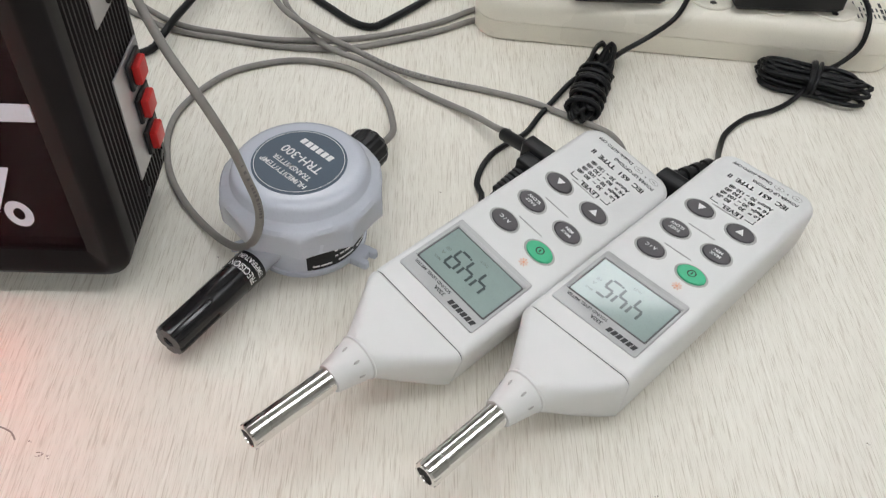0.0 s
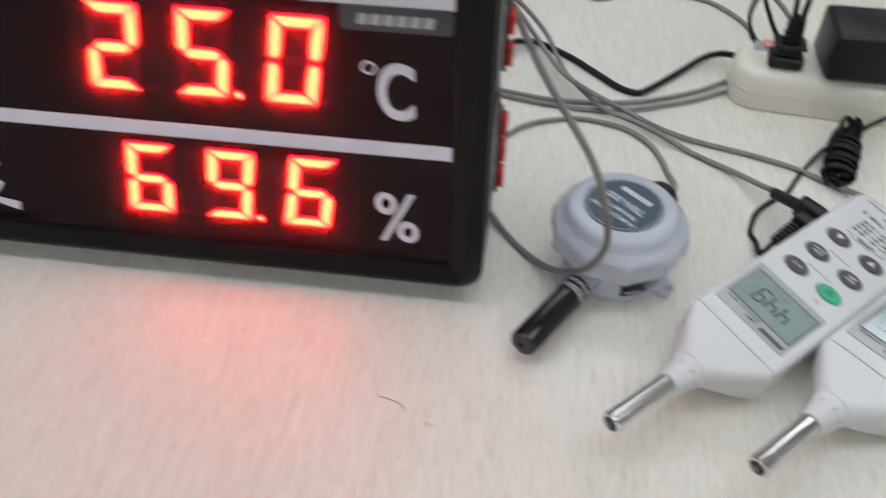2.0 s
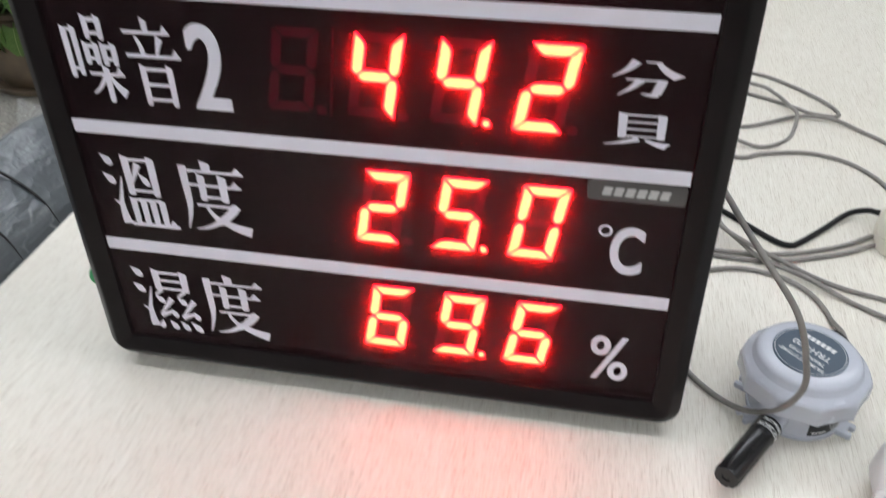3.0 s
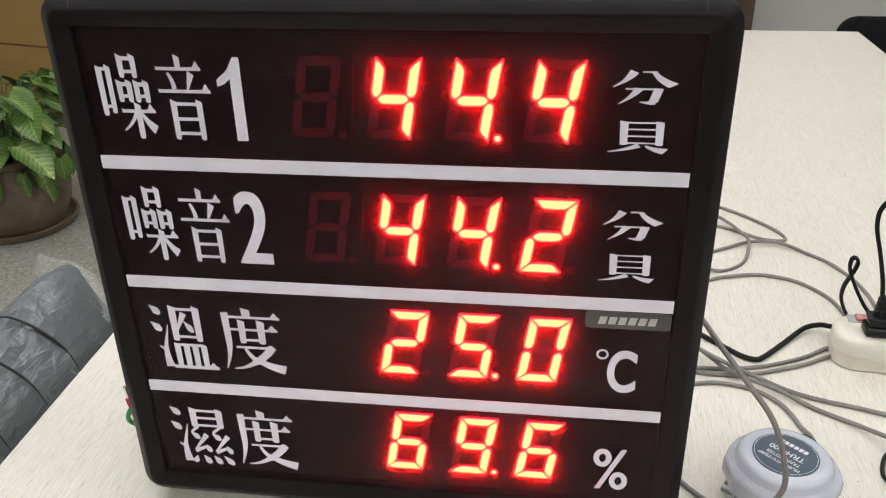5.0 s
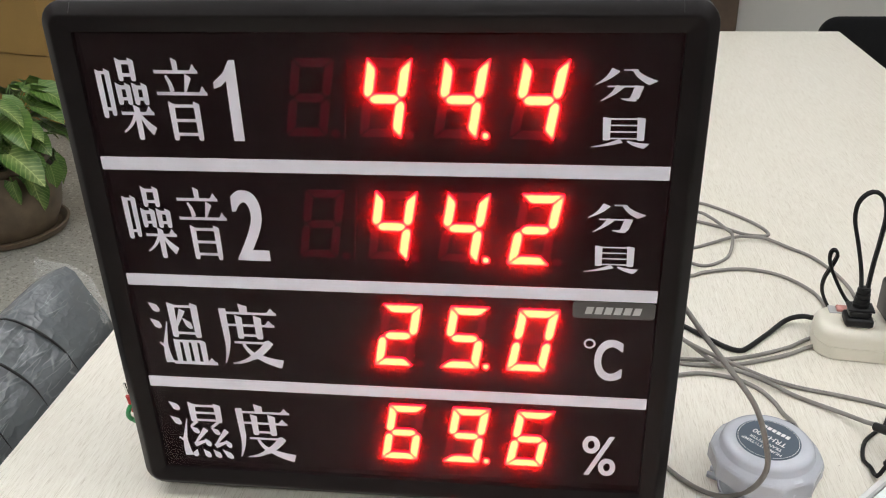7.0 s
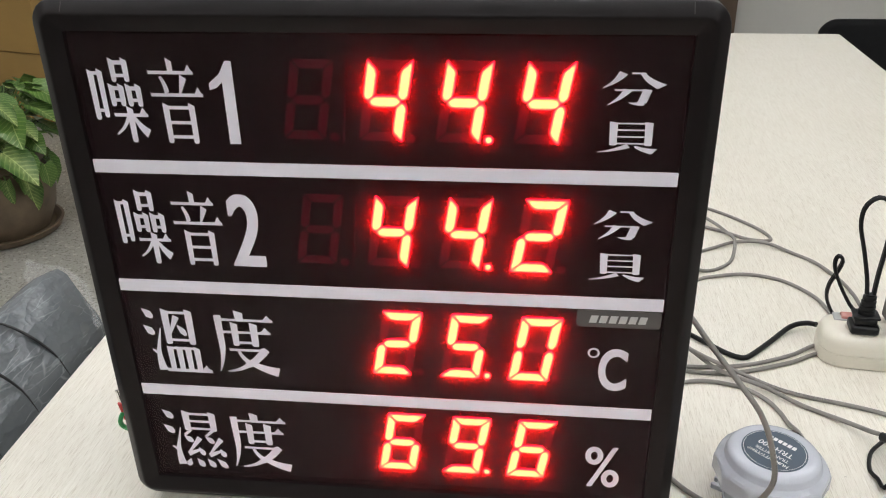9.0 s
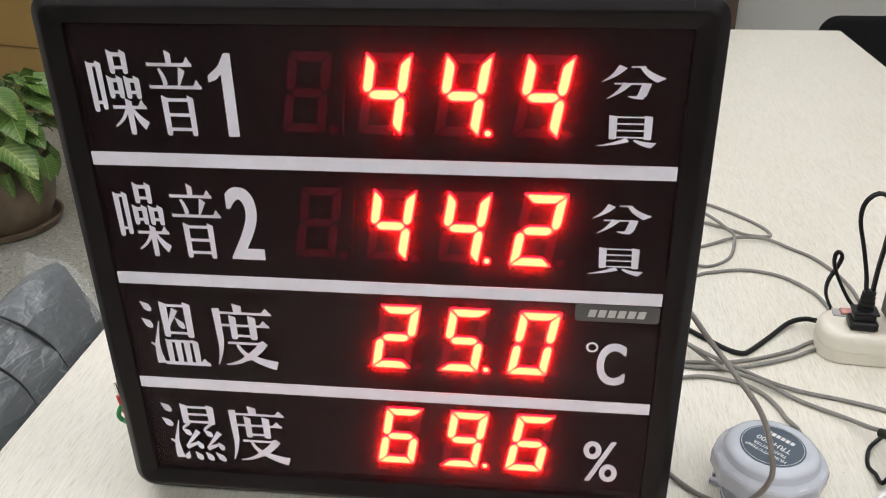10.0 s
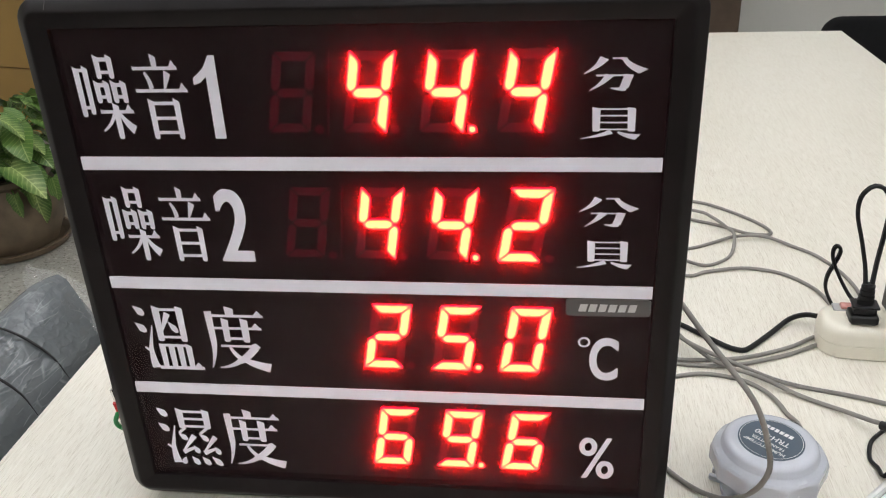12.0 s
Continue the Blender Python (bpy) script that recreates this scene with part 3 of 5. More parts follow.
        sweep(0.10, 0.93, 0.12, 0.42, 0.12, 0.10)
        sweep(0.12, 0.43, 0.03, 0.0, 0.10, 0.02, 0.02)
        level(0.16, 0.93, 0.665)
        upright(0.36, 0.82, 0.44, 0.10)
        upright(0.67, 0.82, 0.44, 0.11)
        level(0.38, 0.64, 0.50, False)
        level(0.23, 0.76, 0.375, False)
        poly((0.68, 0.375), (0.80, 0.43), (0.88, 0.36), (0.80, 0.31))
        sweep(0.80, 0.37, 0.50, 0.12, 0.13, 0.10, 0.02)
        sweep(0.54, 0.15, 0.16, 0.01, 0.09, 0.02, 0.03)
        sweep(0.38, 0.36, 0.60, 0.14, 0.05, 0.09, -0.03)
        sweep(0.56, 0.17, 1.0, 0.03, 0.08, 0.15, -0.02)
    elif body == "分":
        sweep(0.33, 0.98, 0.0, 0.52, 0.17, 0.02, 0.04)
        level(0.46, 0.70, 0.97, False, 0.025)
        sweep(0.63, 0.98, 0.97, 0.58, 0.07, 0.20, -0.04)
        level(0.20, 0.78, 0.47, False, 0.025)
        sweep(0.42, 0.48, 0.10, 0.02, 0.15, 0.02, 0.03)
        sweep(0.74, 0.50, 0.66, 0.10, 0.15, 0.15)
        sweep(0.70, 0.10, 0.44, 0.10, 0.16, 0.02, 0.03)
    elif body == "貝":
        upright(0.25, 1.0, 0.24, 0.12)
        upright(0.82, 1.0, 0.24, 0.12)
        for y in (0.955, 0.745, 0.53, 0.31):
            level(0.25, 0.82, y, False, 0.024)
        sweep(0.50, 0.24, 0.0, 0.02, 0.14, 0.02, 0.03)
        sweep(0.60, 0.23, 0.93, 0.07, 0.05, 0.20, -0.03)
    return bm


def board():
    e = empty("led_display_board", pose(0, 0, 0), "black LED display board with glowing red digits standing on table", "display board")
    cx, cz, hx, hz = (BX0 + BX1) / 2, (BH + 0.0092) / 2, (BX1 - BX0) / 2, (BH - 0.0092) / 2
    for x in (BX0 + 0.06, BX1 - 0.06):
        for y in (0.365, 0.405):
            part("rubber_foot", lathe([(0.008, 0), (0.009, 0.001), (0.009, 0.0098), (0.001, 0.0098)], 16), M_BLACK, e, at=pose(x, y, 0))
    # case: rounded frame, open at the front, ribbed sides
    bm = bmesh.new()

    def loop(d, y, r=0.017):
        return [(x, y, z) for x, z in rrect(hx - d, hz - d, max(r - d, 0.001), 6, cx, cz)]

    rings = [loop(0.012, BB), loop(0.004, BB), loop(0.0, BB - 0.004)]
    y = BB - 0.008
    while y > BF + 0.018:
        rings += [loop(0.0, y), loop(0.0012, y - 0.0007), loop(0.0012, y - 0.0023), loop(0.0, y - 0.0030)]
        y -= 0.0046
    # sloping outer bevel, a soft ridge, then a slope in towards the panel
    rings += [loop(0.0, BF + 0.0082), loop(0.0003, BF + 0.0068), loop(0.0012, BF + 0.0056), loop(0.0072, BF + 0.0012), loop(0.0084, BF + 0.0004), loop(0.0098, BF), loop(0.0112, BF + 0.0004)]
    rings += [loop(0.0205, BF + 0.0042), loop(0.0212, BF + 0.0046), loop(0.0214, BF + 0.0056), loop(0.0215, FACE_Y + BEHIND + 0.003)]
    stack(bm, rings, True, False)
    part("case", bm, M_CASE, e, smooth=35)
    part("front_panel", box((BX0 + 0.0195, FACE_Y, 0.0265), (BX1 - 0.0195, FACE_Y + 0.002, BH - 0.0195)), M_SMOKE, e, "smoked black acrylic front panel", smooth=0)
    part("backing_board", box((BX0 + 0.0195, FACE_Y + BEHIND + 0.0006, 0.0265), (BX1 - 0.0195, FACE_Y + BEHIND + 0.004, BH - 0.0195)), M_FACE, e, smooth=0)
    # added sheet, no part of the board: it blurs a halo round lit segments
    part("added_halo_sheet", box((BX0 + 0.0185, FACE_Y + BEHIND - 0.0046, 0.0185), (BX1 - 0.0185, FACE_Y + BEHIND - 0.0042, BH - 0.0185)), M_LENS, e, smooth=0)
    for x in (BX0 + 0.0245, BX1 - 0.0245):
        part("corner_joint", box((x - 0.0003, BF + 0.009, BH - 0.0002), (x + 0.0003, BB - 0.006, BH + 0.0003)), M_SLOT, e, smooth=0)
        part("corner_joint", moved(box((-0.0003, -0.0001, 0.0), (0.0003, 0.0003, 0.0085)), pose(x, BF + 0.0009, BH - 0.0075, -36, 0, 0)), M_SLOT, e, smooth=0)
    for x, y in ((BX0 + 0.018, 0.391), (-0.4944, 0.374), (-0.2443, 0.367), (BX1 - 0.026, 0.379)):
        part("top_screw", lathe([(0.0055, -0.0004), (0.0060, 0.0006), (0.0048, 0.0019), (0.0022, 0.0023), (0.0018, 0.0012), (0.0003, 0.0012)], 18), M_BLACK, e, "black pan-head screw", at=pose(x, y, BH))
    for x in (-0.4944, -0.2443):
        part("hanger_stud", lathe([(0.0022, 0), (0.0022, 0.012), (0.0016, 0.013), (0.0003, 0.013)], 12), M_CHROME, e, "short bright metal stud", at=pose(x + 0.002, 0.381, BH))
    for x in (-0.4515, -0.3562):
        part("hanger_plate", box((x - 0.024, 0.3775, BH), (x + 0.024, 0.410, BH + 0.003), 0.0008), M_BLACK, e, "flat black hanger plate")
    for z0, z1 in ((0.3183, 0.3285), (0.2186, 0.2288), (0.1188, 0.1290)):
        part("divider_bar", slab(0.209, (z1 - z0) / 2, 0.0003, 0, 0.0008, seg=1), M_WHITE, e, "white horizontal divider bar", smooth=0, at=on_face((BX0 + BX1) / 2, (z0 + z1) / 2))

    def letters(body, x0, z0, x1, z1, weight=0.0, spread=0.05, layers=4):
        bm = glyphs(body, weight=weight, spread=spread, layers=layers, fine=8) if body in "2C%" else brush(body)
        part("lettering", fit_glyphs(bm, 0, 0, x1 - x0, z1 - z0), M_WHITE, e, smooth=0, at=on_face(x0, z0, 0.0004))

    for z, num in ((0.342, "1"), (0.2435, "2")):
        letters("噪", -0.601, z + 0.0004, -0.5612, z + 0.0617)
        letters("音", -0.5570, z + 0.0004, -0.5190, z + 0.0617)
        if num == "1":
            bm = bmesh.new()
            bm.faces.new([bm.verts.new((u * 0.0175, w * 0.0595, 0.0002)) for u, w in ((1, 0), (1, 1), (0.74, 1), (0.46, 0.85), (0, 0.735), (0, 0.655), (0.3, 0.685), (0.54, 0.75), (0.54, 0))])
            part("lettering", bm, M_WHITE, e, smooth=0, at=on_face(-0.5140, z + 0.0005, 0.0004))
        else:
            letters(num, -0.5150, z + 0.0005, -0.4890, z + 0.060, 0.008, 0.05)
        letters("分", -0.2475, z + 0.0335, -0.2060, z + 0.0562)
        letters("貝", -0.2482, z - 0.0004, -0.2085, z + 0.0222)
    for z, first in ((0.1435, "溫"), (0.0435, "濕")):
        letters(first, -0.5985, z, -0.5455, z + 0.0600)
        letters("度", -0.5395, z, -0.4885, z + 0.0605)
    letters("C", -0.2362, 0.1455, -0.2142, 0.1842, 0.02, 0.03)
    letters("%", -0.2412, 0.0475, -0.2128, 0.0893, 0.004, 0.02)
    deg = bmesh.new()
    o = [deg.verts.new((0.0046 * math.cos(a), 0.0046 * math.sin(a), 0.0003)) for a in (2 * math.pi * k / 24 for k in range(24))]
    i = [deg.verts.new((0.0030 * math.cos(a), 0.0030 * math.sin(a), 0.0003)) for a in (2 * math.pi * k / 24 for k in range(24))]
    ring_faces(deg, o, i)
    part("degree_ring", deg, M_WHITE, e, at=on_face(-0.2405, 0.1800, 0.0004))
    badge = part("badge", slab(0.031, 0.0072, 0.003, 0, 0.0010, 0.0003), M_BADGE, e, "small grey badge with plain silver bars", at=on_face(-0.2240, 0.2105))
    for k in range(6):
        part("badge_bar", moved(bars([(-0.021 + 0.0072 * k, -0.0032, -0.0155 + 0.0072 * k, 0.0032)], 0.0013), Matrix(((1, 0.25, 0, 0), (0, 1, 0, 0), (0, 0, 1, 0), (0, 0, 0, 1)))), M_BADGE_INK, badge, smooth=0)

    # digits
    made = {}
    for text, z in ((" 444", 0.3732), (" 442", 0.2736), ("250", 0.1757), ("696", 0.0770)):
        for k, ch in enumerate(text):
            x = -0.2850 - 0.0541 * (len(text) - 1 - k)
            mod = part("digit_module", slab(0.0245, 0.0335, 0.001, 0, 0.0003, seg=1), M_FACE, e, smooth=0, at=on_face(x, z, -BEHIND))
            # red strip painted in place of the digits' reflection along the module's side
            if len(text) == 4 and k == 0:
                part("module_edge_glint", moved(box((-0.0003, -0.031, 0.0), (0.0003, 0.031, 0.0014)), Matrix(((1, 0.10, 0, 0.0262), (0, 1, 0, 0), (0, 0, 1, 0.0004), (0, 0, 0, 1)))), M_GHOST, mod, smooth=0)
            for s in "abcdefg":
                lit = s in SEGMENTS[ch]
                if (lit, s) not in made:
                    made[(lit, s)] = part("segment", segment_mesh(s, lit), [M_RED, M_MID, M_WARM, M_HOT] if lit else M_GHOST, mod, smooth=0, at=pose(0, 0, 0.0004))
                else:
                    share("segment", made[(lit, s)], mod, pose(0, 0, 0.0004))
            dot_on = k == len(text) - 2
            dm = bmesh.new()
            n = 14
            for rr, zz, mi in ((0.0033, 0.0012, 0), (0.0028, 0.0014, 1), (0.0021, 0.0016, 2)):
                vs = [dm.verts.new((rr * math.cos(2 * math.pi * q / n), rr * math.sin(2 * math.pi * q / n), zz)) for q in range(n)]
                f = dm.faces.new(vs)
                f.material_index = mi if dot_on else 0
            part("decimal_point", dm, [M_RED, M_MID, M_HOT] if dot_on else M_GHOST, mod, smooth=0, at=pose(0.0172, -0.0262, 0.0004))

    # push buttons on the side
    for row in range(4):
        z = 0.0775 + 0.0990 * row
        plate = part("button_plate", box((0, -0.022, -0.034), (0.0012, 0.022, 0.034), 0.0004), M_PLATE, e, "silver plate with three red push buttons", smooth=0, at=pose(BX1, 0.401, z))
        for k in range(3):
            zz = 0.0225 - 0.0225 * k
            part("button_base", box((0.001, -0.004, zz - 0.0085), (0.0035, 0.017, zz + 0.0085), 0.001), M_BLACK, plate)
            part("push_button", box((0.003, -0.001, zz - 0.0062), (0.0075, 0.013, zz + 0.0062), 0.0012), M_REDCAP, plate)
    for yy, zz in ((0.418, 0.030), (0.385, 0.030)):
        part("screw", lathe([(0.003, 0), (0.003, 0.001), (0.0005, 0.0014)], 10), M_BLACK, e, at=pose(BX1 - 0.0005, yy, zz, 0, 90, 0))
    # wires on the other side
    part("terminal_wire", tube([(BX0 + 0.002, 0.385, 0.03), (BX0 - 0.0135, 0.375, 0.045), (BX0 - 0.019, 0.362, 0.062), (BX0 - 0.0135, 0.358, 0.078), (BX0 - 0.002, 0.37, 0.09)], 0.0022, 8), M_GREENWIRE, e, "green wire")
    part("terminal_wire", tube([(BX0 + 0.002, 0.385, 0.035), (BX0 - 0.016, 0.37, 0.05), (BX0 - 0.011, 0.36, 0.064), (BX0 - 0.002, 0.375, 0.07)], 0.0019, 8), M_GREENWIRE, e, "green wire")
    part("clip_sleeve", tube([(BX0 - 0.011, 0.360, 0.072), (BX0 - 0.014, 0.360, 0.089)], 0.0030, 10, smooth=False), M_REDWIRE, e, "red plastic sleeve")
    part("clip_tip", tube([(BX0 - 0.014, 0.360, 0.089), (BX0 - 0.0155, 0.360, 0.102)], 0.0013, 8, smooth=False), M_CHROME, e, "bare metal clip")


board()

# ---- sound level meters ----


def level_meter(m, reading, group):
    e = empty("sound_level_meter", m, "light grey handheld sound meter with chrome microphone lying on table", "sound meter", group)
    H, W = 0.036, 0.0335

    def section(s, w, z0, z1, rt, rb=None):
        rb = rt if rb is None else rb
        out = []
        hz = (z1 - z0) / 2
        for sy, sz, a0, r in ((1, 1, 0, rt), (-1, 1, 90, rt), (-1, -1, 180, rb), (1, -1, 270, rb)):
            r = min(r, w * 0.999, hz * 0.999)
            ww = w if sz > 0 else w - min(0.0012, w * 0.04)
            for k in range(5):
                a = radians(a0 + 90 * k / 4)
                out.append((s, sy * (ww - r) + r * math.cos(a) - (0.0022 * w / W if sy < 0 else 0), (z0 + z1) / 2 + sz * (hz - r) + r * math.sin(a)))
        return out

    rings = [section(0.0003, W - 0.0004, 0.0008, H - 0.0008, 0.005, 0.009), section(0.0014, W, 0, H, 0.005, 0.006), section(0.09, W, 0, H, 0.005, 0.006)]
    for k in range(7):
        a = radians(90 * k / 6)
        rings.append(section(0.178 + 0.0125 * math.sin(a), W - 0.0125 * (1 - math.cos(a)), 0.0, H - 0.004 * (1 - math.cos(a)) ** 2, 0.005, 0.008))
    part("body", stack(bmesh.new(), rings), M_METER, e, smooth=50)
    hood = [section(-0.0003, W - 0.0004, 0.0008, H - 0.0008, 0.005, 0.009), section(-0.0014, W, 0, H, 0.005, 0.006), section(-0.0045, W - 0.0002, 0, H, 0.006, 0.010), section(-0.008, W - 0.0024, 0.0006, H + 0.0002, 0.006, 0.010),
            section(-0.022, 0.0222, 0.0062, H + 0.0012, 0.0070, 0.011), section(-0.034, 0.0148, 0.0125, H + 0.0028, 0.0095, 0.0115), section(-0.0388, 0.0124, 0.0152, 0.0396, 0.0124, 0.0124)]
    part("hood", stack(bmesh.new(), hood), M_METER, e, smooth=28)
    part("seam", stack(bmesh.new(), [section(-0.0008, W - 0.0008, 0.0009, H - 0.0008, 0.005, 0.009), section(0.0008, W - 0.0008, 0.0009, H - 0.0008, 0.005, 0.009)]), M_BTN, e)
    ax = pose(0, 0, 0.0275, 0, -90, 0)
    neck = lathe([(0.0124, 0.0380), (0.0130, 0.0388), (0.0130, 0.0396), (0.0122, 0.0402), (0.0083, 0.0580), (0.0078, 0.0588), (0.0060, 0.0588)], 36)
    nk = part("neck", neck, M_METER, e, at=ax)
    for a in (-70, -25, 25, 70):
        dim = lathe([(0.0003, -0.0006), (0.0011, 0.0), (0.0008, 0.0004), (0.0001, 0.0005)], 10)
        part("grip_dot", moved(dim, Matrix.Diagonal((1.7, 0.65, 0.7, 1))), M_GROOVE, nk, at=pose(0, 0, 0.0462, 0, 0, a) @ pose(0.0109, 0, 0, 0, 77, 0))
    mic = part("microphone", lathe([(0.0060, 0.0570), (0.0067, 0.0585), (0.0067, 0.0965), (0.0064, 0.0968), (0.0064, 0.0974), (0.00685, 0.0977), (0.00685, 0.1072), (0.0060, 0.1082), (0.0050, 0.1082), (0.0048, 0.1074), (0.0005, 0.1074)], 48), M_CHROME, e, "polished chrome microphone tube", smooth=9, at=ax)
    for k in range(12):
        part("grille_slot", box((-0.0049, -0.00030, 0.1072), (-0.0010, 0.00030, 0.1079)), M_SLOT, mic, smooth=0, at=pose(0, 0, 0, 0, 0, 30 * k + 15))
    for k in range(8):
        part("side_slot", box((0.0066, -0.0002, 0.1035), (0.00698, 0.0002, 0.1078)), M_SLOT, mic, smooth=0, at=pose(0, 0, 0, 0, 0, 45 * k + 20))

    # the upper face: x to the back, y to the side
    top = pose(0, 0, H)
    bez = join(slab(0.0245, 0.0284, 0.0016, 0.0, 0.0010, 0.0005, cx=0.0366))
    bezel = part("bezel", bez, M_BEZEL, e, "silver display surround", at=top)
    part("display_rim", slab(0.0162, 0.0262, 0.001, 0.0009, 0.0012, cx=0.0387, cy=-0.0006), M_BTN, bezel, smooth=0)
    lcd = part("lcd", slab(0.0154, 0.0252, 0.0008, 0.0010, 0.0015, cx=0.0387, cy=-0.0006), M_LCD, bezel, "grey-green liquid crystal display", smooth=0)
    rim = join(box((0.0546, -0.0272, 0.0009), (0.0572, 0.0262, 0.0021), 0.0008), box((0.0225, 0.0252, 0.0009), (0.0572, 0.0264, 0.0021), 0.0005))
    part("window_lip", rim, M_BEZEL, bezel, "raised silver lip round the display")
    T = pose(0, 0, 0, 0, 0, 90)

    def print_on(parent, name, bm, s, v, z, material):
        part(name, bm, material, parent, smooth=0, at=pose(s, -v, z) @ T)

    # liquid crystal figures
    dm = []
    x = -0.0135
    for ch in reading:
        if ch == ".":
            dm.append(bars([(x - 0.0022, -0.0072, x - 0.0008, -0.0058)]))
            continue
        for sg in SEGMENTS[ch]:
            px, py, turn = {"a": (0, 1, 0), "g": (0, 0, 0), "d": (0, -1, 0), "b": (1, 0.5, 1), "c": (1, -0.5, 1), "f": (-1, 0.5, 1), "e": (-1, -0.5, 1)}[sg]
            u, w = x + 0.0032 + px * 0.0032 + py * 0.0009, py * 0.0068
            dm.append(bars([(u - 0.0008, w - 0.0029, u + 0.0008, w + 0.0029)] if turn else [(u - 0.0027, w - 0.0008, u + 0.0027, w + 0.0008)]))
        x += 0.0098
    print_on(lcd, "figure", join(*dm), 0.0380, 0.0, 0.0017, M_LCDINK)
    print_on(lcd, "figure", line_glyphs("FAST", -0.002, -0.0105, 0.0018), 0.0380, 0.0, 0.0017, M_LCDFAINT)
    print_on(lcd, "figure", join(line_glyphs("dB", 0.0175, -0.0015, 0.0022), line_glyphs("A", 0.0178, 0.0025, 0.0022), line_glyphs("MAX", 0.0175, 0.0075, 0.0016)), 0.0380, 0.0, 0.0017, M_LCDFAINT)
    print_on(bezel, "lettering", moved(bars([(-0.0255 + 0.0032 * k, -0.0017, -0.0229 + 0.0032 * k, 0.0017) for k in range(6)]), Matrix(((1, 0.25, 0, 0), (0, 1, 0, 0), (0, 0, 1, 0), (0, 0, 0, 1)))), 0.0165, 0.0, 0.0013, M_INK)
    print_on(bezel, "lettering", line_glyphs("330A", 0.0010, 0.0, 0.0024, 0.0075, weight=0.025), 0.0165, 0.0, 0.0013, M_INK)
    print_on(bezel, "lettering", line_glyphs("SOUND LEVEL METER", 0.0099, 0.0, 0.0019, 0.0275, 0.02), 0.0200, 0.0, 0.0013, M_INK)

    # buttons
    def button(s, v, material, mark, green=False):
        ring = lathe([(1.17, -0.0002), (1.17, 0.00025), (1.06, 0.0003), (1.0, 0.0001)], 36)
        b = lathe([(1.0, -0.0003), (1.0, 0.0007), (0.94, 0.0012), (0.7, 0.0014), (0.05, 0.0015)], 36)
        k = Matrix.Diagonal((0.0062, 0.0088, 1, 1))
        ob = part("button", moved(b, k), material, e, at=pose(s, -v, H))
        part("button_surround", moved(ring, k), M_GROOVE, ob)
        if mark is not None:
            part("button_mark", mark, M_INK if green else M_INKWHITE, ob, smooth=0, at=pose(0, 0, 0.00165) @ T)

    def triangle(up):
        bm = bmesh.new()
        bm.faces.new([bm.verts.new((x * 0.0027, y * 0.0027 * up, 0)) for x, y in ((-1, -0.8), (1, -0.8), (0, 1.0))])
        return bm

    power = join(bars([(-0.0004, -0.0011, 0.0004, 0.0011)]))
    o = [power.verts.new((0.0027 * math.cos(a), 0.0027 * math.sin(a), 0)) for a in (2 * math.pi * k / 24 for k in range(24))]
    i = [power.verts.new((0.0020 * math.cos(a), 0.0020 * math.sin(a), 0)) for a in (2 * math.pi * k / 24 for k in range(24))]
    ring_faces(power, o, i)
    button(0.1300, -0.0126, M_BTN, triangle(1))
    button(0.1300, 0.0155, M_BTN, triangle(-1))
    button(0.1052, -0.0129, M_BTN, join(line_glyphs("FAST", 0, 0.0018, 0.0023, None, 0.015), line_glyphs("SLOW", 0, -0.0016, 0.0023, None, 0.015)))
    button(0.1052, 0.0155, M_BTN, join(line_glyphs("MAX", 0, 0.0018, 0.0023, None, 0.015), line_glyphs("MIN", 0, -0.0016, 0.0023, None, 0.015)))
    button(0.0814, -0.0133, M_BTN, line_glyphs("A / C", 0, 0, 0.0024, None, 0.015))
    button(0.0814, 0.0148, M_GREEN, power, True)
    for s in (0.1300, 0.1052, 0.0814):
        # flat grey strip: the groove's shade is in its colour, nothing is cut in
        part("groove_shade", box((-0.0004, -0.0100, -0.0001), (0.0004, 0.0085, 0.0002)), M_GROOVE, e, smooth=0, at=pose(s + 0.0094, 0.0018, H))
    sun = bmesh.new()
    for k in range(8):
        a = 2 * math.pi * k / 8
        d, n = Vector((math.cos(a), math.sin(a), 0)), Vector((-math.sin(a), math.cos(a), 0)) * 0.0003
        sun.faces.new([sun.verts.new(p) for p in (d * 0.0013 - n, d * 0.0028 - n, d * 0.0028 + n, d * 0.0013 + n)])
    c = [sun.verts.new((0.0009 * math.cos(2 * math.pi * k / 12), 0.0009 * math.sin(2 * math.pi * k / 12), 0)) for k in range(12)]
    sun.faces.new(c)
    print_on(e, "backlight_mark", sun, 0.0688, 0.0139, H + 0.0003, M_ORANGE)

    # printed lines
    def printed(body, s, v, h, width=None, weight=0.022):
        print_on(e, "lettering", line_glyphs(body, 0, 0, h, width, weight), s, v, H + 0.0003, M_INK)

    printed("LEVEL", 0.1422, 0.0016, 0.0034, 0.0148, 0.03)
    brk = bars([(-0.0152, -0.0003, -0.0092, 0.0003), (0.0092, -0.0003, 0.0152, 0.0003), (-0.0152, -0.0003, -0.0147, -0.0034), (0.0147, -0.0003, 0.0152, -0.0034)])
    print_on(e, "bracket", brk, 0.1418, 0.0014, H + 0.0003, M_INK)
    for k, body in enumerate(("Lo =  30 ~  80 dB", "Med=  50 ~ 100 dB", "Hi =  80 ~ 130 dB", "Auto= 30 ~ 130 dB")):
        printed(body, 0.1484 + 0.0042 * k, 0.0017 + 0.0004 * k, 0.0029, 0.0305, 0.03)
    printed("IEC  651  TYPE  II", 0.1689, 0.0027, 0.0036, 0.0418, 0.035)
    printed("POWER-UP OPTIONS", 0.1760, 0.0107, 0.0026, 0.0316)
    printed("Disable AUTO OFF", 0.1818, -0.0090, 0.0025, 0.0277)
